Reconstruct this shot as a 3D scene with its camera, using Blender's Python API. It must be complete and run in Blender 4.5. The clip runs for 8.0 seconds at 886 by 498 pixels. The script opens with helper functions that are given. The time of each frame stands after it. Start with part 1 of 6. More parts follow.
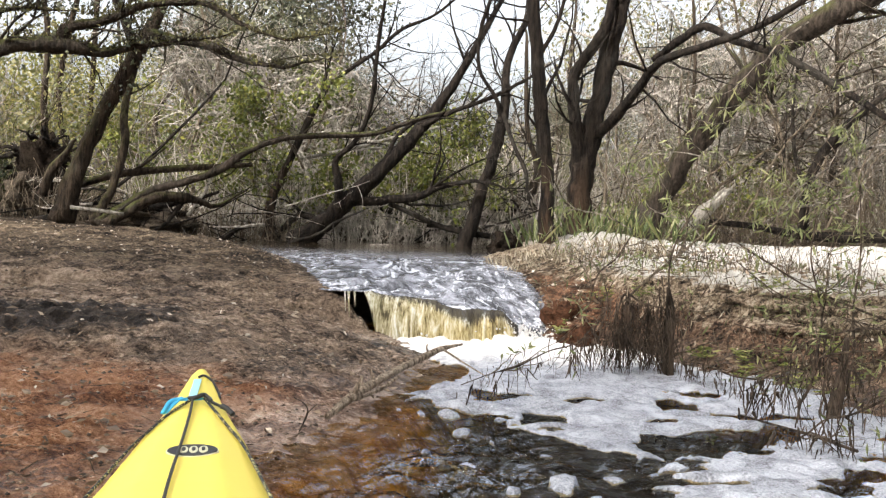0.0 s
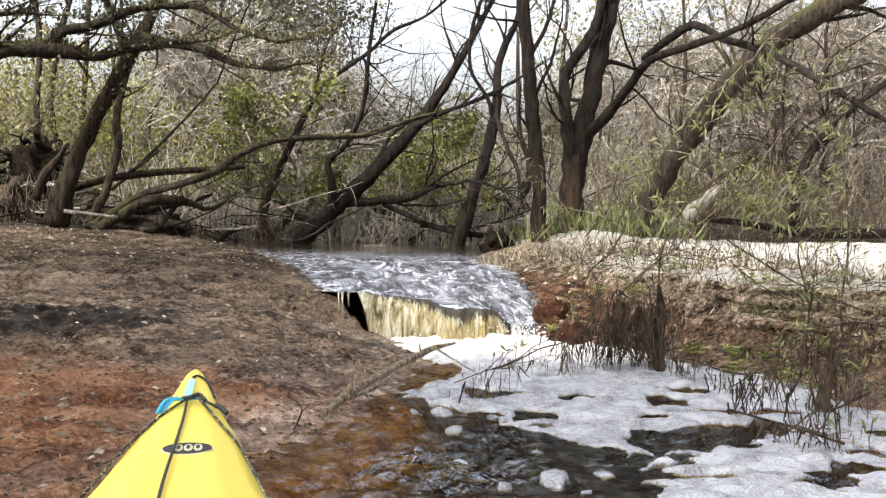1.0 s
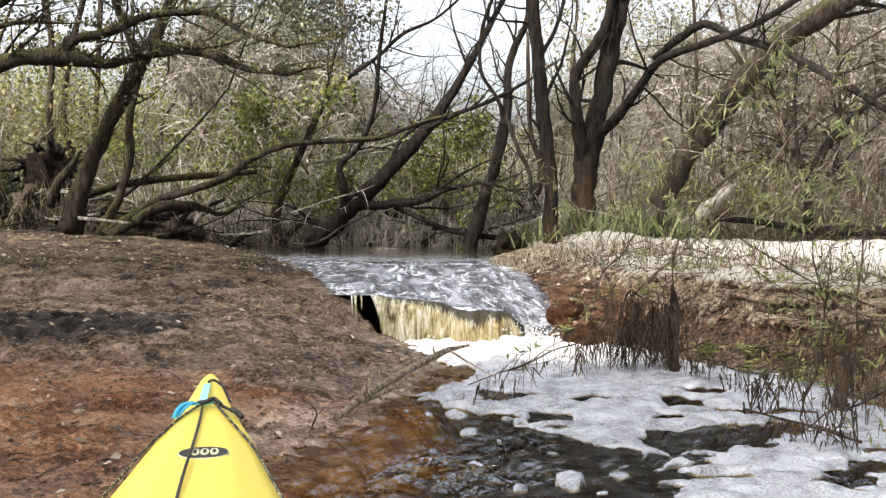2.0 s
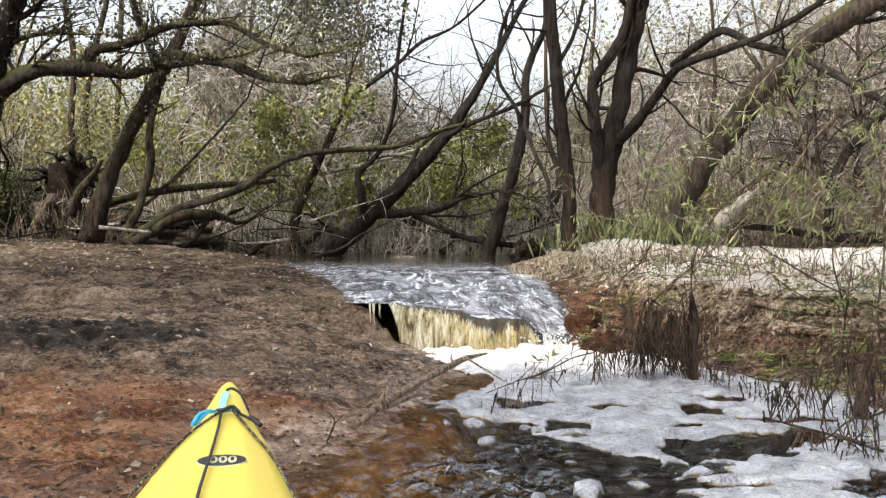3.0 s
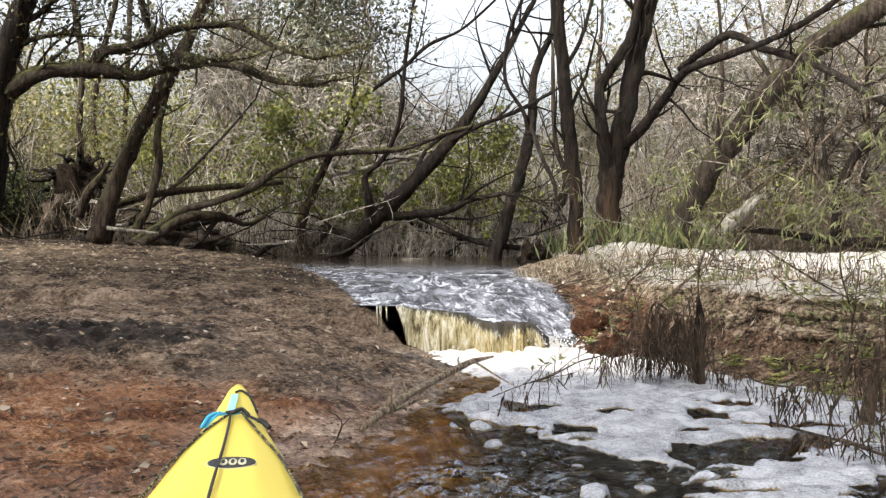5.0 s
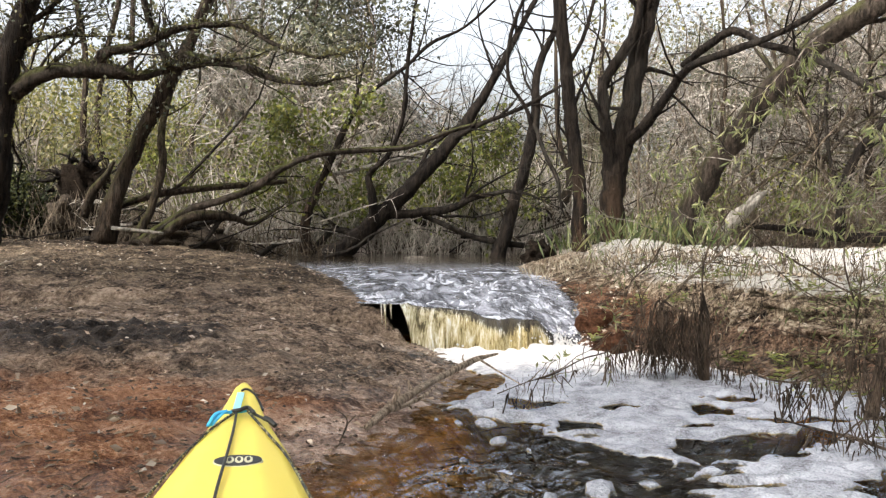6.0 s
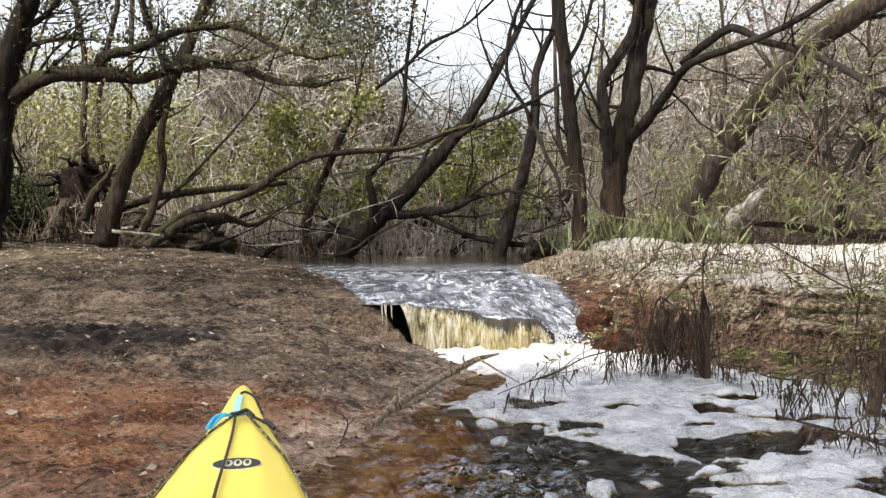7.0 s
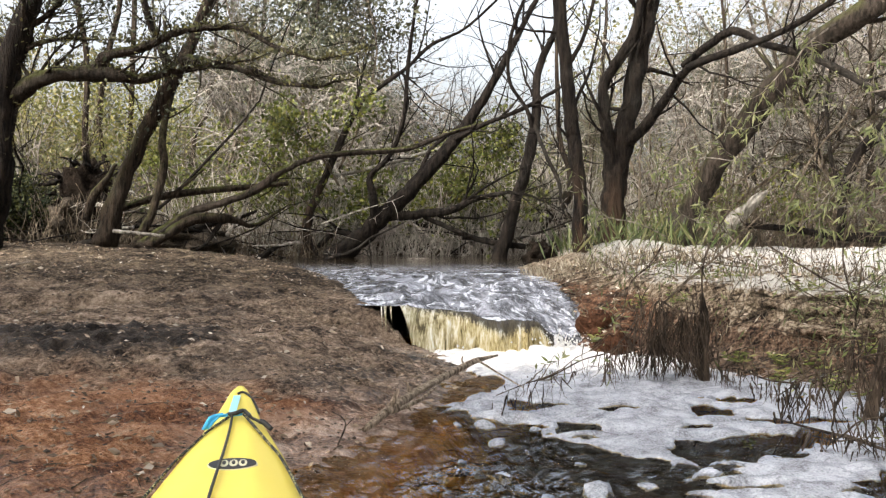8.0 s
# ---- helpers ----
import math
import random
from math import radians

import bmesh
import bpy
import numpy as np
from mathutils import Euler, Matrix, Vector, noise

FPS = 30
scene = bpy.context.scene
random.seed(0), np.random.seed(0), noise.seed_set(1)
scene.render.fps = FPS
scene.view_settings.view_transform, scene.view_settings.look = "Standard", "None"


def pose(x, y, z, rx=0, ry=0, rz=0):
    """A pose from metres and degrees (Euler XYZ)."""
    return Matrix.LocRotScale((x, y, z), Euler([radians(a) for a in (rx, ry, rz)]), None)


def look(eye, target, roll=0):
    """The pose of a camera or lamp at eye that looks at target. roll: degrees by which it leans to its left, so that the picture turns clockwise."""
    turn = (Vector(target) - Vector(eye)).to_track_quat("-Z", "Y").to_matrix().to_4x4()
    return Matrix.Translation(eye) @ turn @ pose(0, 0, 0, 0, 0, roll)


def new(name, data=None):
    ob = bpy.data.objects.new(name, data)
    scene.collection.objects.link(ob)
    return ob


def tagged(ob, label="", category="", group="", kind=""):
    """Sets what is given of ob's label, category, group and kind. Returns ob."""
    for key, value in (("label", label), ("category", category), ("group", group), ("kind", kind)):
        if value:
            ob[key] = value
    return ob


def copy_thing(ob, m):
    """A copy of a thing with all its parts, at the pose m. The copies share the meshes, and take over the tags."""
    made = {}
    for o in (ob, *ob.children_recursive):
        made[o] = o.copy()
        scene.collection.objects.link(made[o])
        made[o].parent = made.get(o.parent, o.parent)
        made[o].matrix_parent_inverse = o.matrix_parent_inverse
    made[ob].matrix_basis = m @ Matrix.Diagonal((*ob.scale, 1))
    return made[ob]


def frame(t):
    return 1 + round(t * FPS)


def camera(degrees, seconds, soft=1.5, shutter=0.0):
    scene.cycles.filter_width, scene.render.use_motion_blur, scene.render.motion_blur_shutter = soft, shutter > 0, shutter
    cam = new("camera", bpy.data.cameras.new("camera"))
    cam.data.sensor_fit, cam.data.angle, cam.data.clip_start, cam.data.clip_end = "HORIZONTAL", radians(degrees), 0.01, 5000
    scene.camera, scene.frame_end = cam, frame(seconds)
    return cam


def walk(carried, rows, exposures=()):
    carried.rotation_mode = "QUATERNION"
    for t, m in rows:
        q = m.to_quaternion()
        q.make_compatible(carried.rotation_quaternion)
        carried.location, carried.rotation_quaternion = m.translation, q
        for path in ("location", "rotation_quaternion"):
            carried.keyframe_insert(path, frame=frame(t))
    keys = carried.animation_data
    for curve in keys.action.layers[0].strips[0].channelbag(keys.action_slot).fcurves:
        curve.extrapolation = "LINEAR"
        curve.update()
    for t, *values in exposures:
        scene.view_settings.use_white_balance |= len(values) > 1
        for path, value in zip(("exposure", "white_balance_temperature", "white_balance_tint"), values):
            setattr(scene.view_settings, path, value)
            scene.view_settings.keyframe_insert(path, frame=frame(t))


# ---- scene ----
cam = camera(50.5, 8.0, soft=1.25)
PATH = [
    (0.0, pose(-0.026, 0.064, 0.790, 87.312, -1.814, -2.263)),
    (0.5, pose(-0.019, 0.036, 0.791, 87.297, -1.621, -2.535)),
    (1.0, pose(-0.014, 0.025, 0.791, 87.326, -1.217, -2.611)),
    (1.5, pose(-0.016, 0.024, 0.794, 87.288, -1.081, -2.567)),
    (2.0, pose(-0.016, 0.024, 0.790, 87.467, -0.522, -1.901)),
    (3.5, pose(-0.011, 0.014, 0.794, 88.079, -0.412, -0.585)),
    (4.0, pose(-0.013, 0.010, 0.797, 88.117, -0.357, -0.527)),
    (4.5, pose(-0.019, 0.010, 0.797, 88.110, -0.638, -0.442)),
    (6.0, pose(-0.019, 0.001, 0.797, 87.931, -0.260, -0.178)),
    (6.5, pose(-0.013, 0.000, 0.798, 87.924, 0.150, -0.157)),
    (7.0, pose(-0.010, 0.004, 0.799, 87.928, 0.277, -0.100)),
    (7.5, pose(-0.004, 0.004, 0.799, 87.938, 0.210, -0.013)),
    (8.0, pose(0.0, 0.0, 0.8, 88.0, 0.0, 0.0)),
]
walk(cam, PATH, exposures=[(0.0, 1.3), (2.0, 1.27), (3.5, 1.17), (8.0, 1.16)])

# ---- world and sun: a bright, thinly overcast winter sky ----
SUN_EL, SUN_AZ = 42.0, -132.0      # azimuth clockwise from +y
world = bpy.data.worlds.new("overcast_sky")
scene.world = world
world.use_nodes = True
wn = world.node_tree.nodes
wn.clear()
w_out, w_bg = wn.new("ShaderNodeOutputWorld"), wn.new("ShaderNodeBackground")
w_sky, w_hsv = wn.new("ShaderNodeTexSky"), wn.new("ShaderNodeHueSaturation")
w_sky.sky_type, w_sky.sun_disc = "NISHITA", False
w_sky.sun_elevation, w_sky.sun_rotation = radians(SUN_EL), radians(SUN_AZ)
w_sky.air_density, w_sky.dust_density, w_sky.ozone_density = 1.0, 7.0, 1.0
w_hsv.inputs["Saturation"].default_value = 0.34
w_hsv.inputs["Value"].default_value = 1.35
w_bg.inputs["Strength"].default_value = 0.15
world.node_tree.links.new(w_sky.outputs[0], w_hsv.inputs["Color"])
world.node_tree.links.new(w_hsv.outputs[0], w_bg.inputs["Color"])
world.node_tree.links.new(w_bg.outputs[0], w_out.inputs["Surface"])
sun = new("sun", bpy.data.lights.new("sun", "SUN"))
sun.data.energy, sun.data.angle, sun.data.color = 3.5, radians(6), (1.0, 0.975, 0.94)
sun.matrix_world = look((math.sin(radians(SUN_AZ)) * math.cos(radians(SUN_EL)), math.cos(radians(SUN_AZ)) * math.cos(radians(SUN_EL)), math.sin(radians(SUN_EL))), (0, 0, 0))


# ---- materials ----
class Mat:
    """A node material with short ways to add nodes."""

    def __init__(self, name):
        self.m = bpy.data.materials.new(name)
        self.m.use_nodes = True
        self.t = self.m.node_tree
        self.b = self.t.nodes["Principled BSDF"]
        self.out = self.t.nodes["Material Output"]
        self.geo = None

    def n(self, kind, **sockets):
        node = self.t.nodes.new("ShaderNode" + kind)
        for k, v in sockets.items():
            self.put(v, node.inputs[k.replace("_", " ")])
        return node

    def put(self, v, socket):
        if hasattr(v, "is_output"):
            self.t.links.new(v, socket)
        elif isinstance(v, tuple) and len(v) == 3 and socket.type == "RGBA":
            socket.default_value = (*v, 1)
        else:
            socket.default_value = v

    def pos(self, sx=1.0, sy=1.0, sz=1.0):
        if self.geo is None:
            self.geo = self.n("NewGeometry")
        mp = self.n("Mapping", Vector=self.geo.outputs["Position"])
        mp.inputs["Scale"].default_value = (sx, sy, sz)
        return mp.outputs[0]

    def noise(self, scale, detail=4.0, rough=0.6, vec=None, warp=0.0):
        nd = self.n("TexNoise", Vector=vec or self.pos())
        nd.inputs["Scale"].default_value, nd.inputs["Detail"].default_value = scale, detail
        nd.inputs["Roughness"].default_value, nd.inputs["Distortion"].default_value = rough, warp
        return nd.outputs["Fac"]

    def clods(self, scale, warp=0.09):
        """Lumps with sunken joints between them: 1 on top, 0 in the joints."""
        shift, move = self.n("VectorMath"), self.n("VectorMath")
        shift.operation, move.operation = "SCALE", "ADD"
        nd = self.n("TexNoise", Vector=self.pos())
        nd.inputs["Scale"].default_value, nd.inputs["Detail"].default_value = scale * 0.6, 3
        self.put(nd.outputs["Color"], shift.inputs[0])
        shift.inputs["Scale"].default_value = warp * 17 / scale
        self.put(self.pos(1, 1.25, 1), move.inputs[0]), self.put(shift.outputs[0], move.inputs[1])
        cell = self.n("TexVoronoi", Vector=move.outputs[0])
        cell.inputs["Scale"].default_value = scale
        return self.smooth(cell.outputs["Distance"], 0.62, 0.12)

    def ramp(self, fac, *stops):
        r = self.n("ValToRGB", Fac=fac)
        el = r.color_ramp.elements
        while len(el) < len(stops):
            el.new(0.5)
        for e, (p, c) in zip(el, stops):
            e.position, e.color = p, (*(c if isinstance(c, tuple) else (c, c, c)), 1)
        return r.outputs[0]

    def mix(self, fac, a, b, how="MIX"):
        x = self.t.nodes.new("ShaderNodeMix")
        x.data_type, x.blend_type = "RGBA", how
        self.put(fac, x.inputs[0]), self.put(a, x.inputs[6]), self.put(b, x.inputs[7])
        return x.outputs[2]

    def math(self, op, a, b=0.0):
        x = self.t.nodes.new("ShaderNodeMath")
        x.operation = op
        self.put(a, x.inputs[0]), self.put(b, x.inputs[1])
        return x.outputs[0]

    def xyz(self):
        if self.geo is None:
            self.geo = self.n("NewGeometry")
        return self.n("SeparateXYZ", Vector=self.geo.outputs["Position"]).outputs

    def normal(self):
        if self.geo is None:
            self.geo = self.n("NewGeometry")
        return self.n("SeparateXYZ", Vector=self.geo.outputs["Normal"]).outputs

    def island(self):
        if self.geo is None:
            self.geo = self.n("NewGeometry")
        return self.geo.outputs["Random Per Island"]

    def smooth(self, v, lo, hi):
        r = self.n("MapRange", Value=v)
        r.interpolation_type = "SMOOTHSTEP"
        r.inputs["From Min"].default_value, r.inputs["From Max"].default_value = lo, hi
        return r.outputs[0]

    def bump(self, height, strength=0.5, distance=0.02, after=None):
        bp = self.n("Bump", Height=height)
        bp.inputs["Strength"].default_value, bp.inputs["Distance"].default_value = strength, distance
        if after is not None:
            self.t.links.new(after, bp.inputs["Normal"])
        return bp.outputs[0]

    def done(self, color=None, rough=None, normal=None, **more):
        for k, v in (("Base Color", color), ("Roughness", rough), ("Normal", normal)):
            if v is not None:
                self.put(v, self.b.inputs[k])
        for k, v in more.items():
            self.put(v, self.b.inputs[k.replace("_", " ")])
        return self.m


def bark(name, dark, light, moss=0.0, scale=1.0, ruddy=0.0):
    k = Mat(name)
    long = k.noise(9 * scale, 5, 0.65, k.pos(3, 3, 0.55))
    fine = k.noise(45 * scale, 4, 0.6, k.pos(2, 2, 0.5))
    patch = k.noise(1.6, 3, 0.6)
    c = k.mix(k.smooth(long, 0.3, 0.7), dark, light)
    c = k.mix(k.math("MULTIPLY", k.smooth(patch, 0.55, 0.75), 0.35), c, k.mix(0.5, light, (0.16, 0.15, 0.125)))
    if moss:
        up = k.smooth(k.normal()[2], 0.05, 0.75)
        m = k.math("MULTIPLY", k.math("MULTIPLY", up, k.smooth(k.noise(3.5, 4, 0.65), 0.42, 0.6)), moss)
        c = k.mix(m, c, (0.085, 0.095, 0.018))
    nm = k.bump(k.math("ADD", long, k.math("MULTIPLY", fine, 0.6)), 1.0, 0.06)
    if ruddy:
        low = k.math("MULTIPLY", k.smooth(k.xyz()[2], 1.35, 0.75), k.smooth(k.noise(4, 4, 0.65, k.pos(2, 2, 0.5)), 0.42, 0.6))
        c = k.mix(k.math("MULTIPLY", low, ruddy), c, (0.105, 0.064, 0.038))
    return k.done(c, 0.9, nm, Specular_IOR_Level=0.12)


def leaf_mat(name, *stops, rough=0.5, through_light=0.35):
    k = Mat(name)
    c = k.ramp(k.island(), *stops)
    k.done(c, rough)
    tr = k.n("BsdfTranslucent", Color=c)
    mx = k.n("MixShader", Fac=through_light)
    k.t.links.new(k.b.outputs[0], mx.inputs[1]), k.t.links.new(tr.outputs[0], mx.inputs[2])
    k.t.links.new(mx.outputs[0], k.out.inputs["Surface"])
    return k.m


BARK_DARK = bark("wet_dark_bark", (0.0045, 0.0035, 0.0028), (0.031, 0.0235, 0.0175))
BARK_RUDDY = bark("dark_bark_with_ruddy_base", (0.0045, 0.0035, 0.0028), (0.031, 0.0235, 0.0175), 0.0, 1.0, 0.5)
BARK_BROWN = bark("brown_bark", (0.013, 0.0095, 0.0068), (0.07, 0.051, 0.035), 0.5)
BARK_MOSSY = bark("mossy_bark", (0.012, 0.01, 0.008), (0.06, 0.047, 0.035), 0.5)
BARK_GREY = bark("grey_weathered_wood", (0.13, 0.115, 0.095), (0.36, 0.33, 0.28))
TWIG_GREY = bark("grey_twig_bark", (0.018, 0.0145, 0.0115), (0.46, 0.4, 0.335))
TWIG_PALE = bark("pale_bleached_twig_bark", (0.16, 0.135, 0.11), (0.66, 0.6, 0.52))
TWIG_BROWN = bark("brown_twig_bark", (0.05, 0.038, 0.027), (0.24, 0.19, 0.135))
ROOT_DARK = bark("dark_hanging_root", (0.024, 0.018, 0.013), (0.15, 0.11, 0.08))
DRIFTWOOD = bark("brown_driftwood", (0.13, 0.09, 0.06), (0.72, 0.58, 0.43), 0.0, 2.0)
BARK_TAUPE = bark("taupe_bark_with_moss", (0.014, 0.011, 0.008), (0.07, 0.054, 0.041), 0.6)
STICK_WOOD = bark("bare_driftwood", (0.22, 0.17, 0.125), (0.56, 0.47, 0.36))
LEAF_OLIVE = leaf_mat("olive_leaves", (0.0, (0.09, 0.095, 0.035)), (0.5, (0.16, 0.155, 0.065)), (0.85, (0.24, 0.21, 0.1)), (1.0, (0.34, 0.28, 0.16)))
LEAF_GREEN = leaf_mat("fresh_green_leaves", (0.0, (0.035, 0.044, 0.007)), (0.6, (0.11, 0.125, 0.018)), (1.0, (0.23, 0.22, 0.045)))
LEAF_YELLOW = leaf_mat("yellow_green_leaves", (0.0, (0.08, 0.088, 0.02)), (0.5, (0.16, 0.155, 0.04)), (1.0, (0.28, 0.24, 0.075)))
LEAF_MOSS = leaf_mat("olive_limb_moss", (0.0, (0.03, 0.026, 0.012)), (0.5, (0.075, 0.07, 0.02)), (1.0, (0.17, 0.15, 0.045)), through_light=0.15)
LEAF_OAK = leaf_mat("dull_oak_leaves", (0.0, (0.022, 0.026, 0.012)), (0.6, (0.06, 0.066, 0.032)), (1.0, (0.15, 0.145, 0.075)), through_light=0.2)
LEAF_WILLOW = leaf_mat("pale_willow_leaves", (0.0, (0.1, 0.12, 0.04)), (0.6, (0.19, 0.21, 0.075)), (1.0, (0.34, 0.33, 0.16)))
# evergreen leaves with the thicket's deep shade put into their near-black colour
LEAF_SHADE = leaf_mat("shade_dark_evergreen_leaves", (0.0, (0.008, 0.011, 0.004)), (0.7, (0.028, 0.034, 0.009)), (1.0, (0.09, 0.09, 0.022)), rough=0.95)
LEAF_PALM = leaf_mat("dark_palmetto_leaves", (0.0, (0.009, 0.018, 0.006)), (0.7, (0.022, 0.04, 0.011)), (1.0, (0.045, 0.065, 0.02)))
LEAF_DRY = leaf_mat("dry_tan_leaves", (0.0, (0.07, 0.042, 0.024)), (0.5, (0.2, 0.14, 0.085)), (0.8, (0.38, 0.29, 0.2)), (1.0, (0.68, 0.6, 0.49)), through_light=0.15)
GRASS_DRY = leaf_mat("dry_bank_grass", (0.0, (0.14, 0.1, 0.06)), (0.6, (0.33, 0.27, 0.18)), (1.0, (0.5, 0.44, 0.33)), through_light=0.2)
GRASS_GREEN = leaf_mat("bank_grass_green", (0.0, (0.04, 0.06, 0.016)), (0.6, (0.1, 0.12, 0.035)), (1.0, (0.22, 0.21, 0.09)), through_light=0.3)

# ---- the lie of the land ----
POOL, CREEK = 0.0, 0.345          # water levels below and above the fall


def shore_left(y):
    return np.interp(y, [0, 2.0, 2.9, 3.2, 3.5, 4.1, 4.5, 4.9, 5.2, 5.5, 5.75, 6.5, 7.6, 9.0, 9.6, 10.4, 12],
                     [-1.52, -0.87, -0.32, -0.2, -0.11, 0.04, 0.26, 0.29, 0.14, -0.2, -0.5, -0.68, -1.0, -1.5, -2.4, -3.6, -4.0])


def shore_right(y):
    return np.interp(y, [0, 2, 3.75, 4.07, 4.37, 4.75, 5.2, 5.45, 5.62, 6.05, 6.5, 6.8, 8.3, 9.5, 10.4, 12],
                     [2.5, 2.1, 1.8, 1.75, 1.6, 1.38, 1.2, 1.02, 0.82, 0.76, 0.71, 0.63, 0.57, 0.85, 1.5, 2.5])


def sstep(a, b, v):
    t = np.clip((v - a) / (b - a), 0, 1)
    return t * t * (3 - 2 * t)


def rough_noise(x, y, scale, seed, octaves=4):
    """Cheap band-limited noise on arrays: a sum of turned sines, about -1 to 1."""
    rng = np.random.RandomState(seed)
    out, amp, total = np.zeros_like(x), 1.0, 0.0
    for o in range(octaves):
        for _ in range(4):
            a, p, q = rng.uniform(0, 2 * np.pi), rng.uniform(0, 6.28), rng.uniform(0, 6.28)
            u = x * np.cos(a) + y * np.sin(a)
            v = -x * np.sin(a) + y * np.cos(a)
            out += amp * np.sin(u * scale + p + 1.3 * np.sin(v * scale * 0.7 + q)) / 2.6
            total += amp / 2.6
        amp, scale = amp * 0.55, scale * 2.07
    return out / (total * 0.45)


def land(x, y):
    """Height of the ground."""
    x, y = np.asarray(x, float), np.asarray(y, float)
    s, r = shore_left(y) - x, x - shore_right(y)
    upper = sstep(5.68, 5.82, y)
    level = POOL + (CREEK - POOL) * upper
    level_l = np.interp(y, [5.2, 5.5, 5.62, 5.7, 6.0, 6.6, 7.2], [POOL, 0.07, 0.22, 0.285, 0.315, 0.35, CREEK + 0.01])
    level_r = np.interp(y, [5.2, 5.45, 5.7, 5.95, 6.2, 6.6, 7.2], [POOL, 0.01, 0.04, 0.1, 0.18, 0.28, CREEK])
    # left mud bank
    top = 0.05 + 0.067 * (np.clip(y, 0.5, 10.5) - 2.3)
    soft = np.interp(y, [2, 4, 4.8, 5.45, 5.62, 7], [0.5, 0.5, 0.72, 0.7, 0.35, 0.6])
    hl = level_l - 0.012 + np.maximum(top - level_l, 0.02 + 0.05 * sstep(0, 2, s)) * (1 - np.exp(-(np.maximum(s, 0) / soft) ** np.interp(y, [4.0, 4.6, 5.45, 5.7], [1.0, 1.8, 1.8, 1.0])))
    hl += 0.05 * sstep(3.75, 4.05, y + 0.25 * rough_noise(x, y, 1.7, 5, 3)) * sstep(0.6, 1.6, s) * sstep(5.5, 4.2, y)
    hl += 0.016 * rough_noise(x, y * 1.3, 4.5, 7, 4) * sstep(0.0, 0.3, s) + (0.013 * rough_noise(x, y * 1.3, 18, 9, 3) + 0.007 * rough_noise(x, y * 1.2, 42, 8, 2)) * sstep(-0.05, 0.2, s)
    hl += 0.012 * (0.45 - np.abs(rough_noise(x, y * 1.5, 9, 21, 3))) * sstep(0.1, 0.5, s)
    churned = np.exp(-((x + 1.75) / 0.62) ** 2 - ((y - 4.45) / 0.36) ** 2)
    hl += churned * (0.012 + 0.075 * (0.35 - np.abs(rough_noise(x, y, 10, 10, 4))) + 0.022 * rough_noise(x, y, 31, 22, 3))
    # right bank: a cut clay edge with a sand bar on top
    run = np.interp(y, [3, 4.5, 5.2, 5.5, 6.0, 7, 8.5], [1.2, 1.1, 0.85, 0.7, 0.7, 0.85, 0.8])
    crest = 0.44 + 0.02 * np.clip(y - 5.5, 0, 3) + 0.1 * np.exp(-((x - 1.75) / 0.5) ** 2 - ((y - 8.1) / 0.5) ** 2)
    hr = level_r - 0.012 + (crest - level_r) * sstep(0, 1, np.maximum(r, 0) / run) ** 0.8
    hr += 0.022 * np.sin(hr * 48 + 3 * rough_noise(x, y, 2.2, 12, 3)) * sstep(0.1, 0.4, r) * sstep(0.42, 0.3, hr)
    hr += (0.026 * rough_noise(x, y, 5, 11, 4) + 0.02 * rough_noise(x, y, 19, 13, 4)) * sstep(0, 0.25, r)
    # the beds
    mid = np.minimum(-s, -r)
    low = POOL - 0.012 - 0.3 * sstep(0.06, 0.36, -s) * sstep(0, 0.3, -r) - 0.03 * sstep(0, 0.15, mid)
    high = np.minimum(level_l, level_r) - 0.05 - 0.1 * sstep(0, 0.5, mid) - 0.1 * sstep(7.0, 6.2, y)
    bed = low * (1 - upper) + high * upper
    h = np.where(s > 0, hl, np.where(r > 0, hr, bed))
    # the far bank and the forest floor
    floor_z = 0.5 + 0.06 * rough_noise(x, y, 0.9, 17, 4) + 0.006 * np.clip(y - 12, 0, 60)
    far = sstep(10.5, 11.6, y + 0.35 * rough_noise(x, y, 0.9, 19, 3))
    far = np.maximum(far, sstep(8.4, 10.0, y) * np.maximum(sstep(2.0, 3.4, x), sstep(-2.4, -3.8, x)))
    return h * (1 - far) + floor_z * far


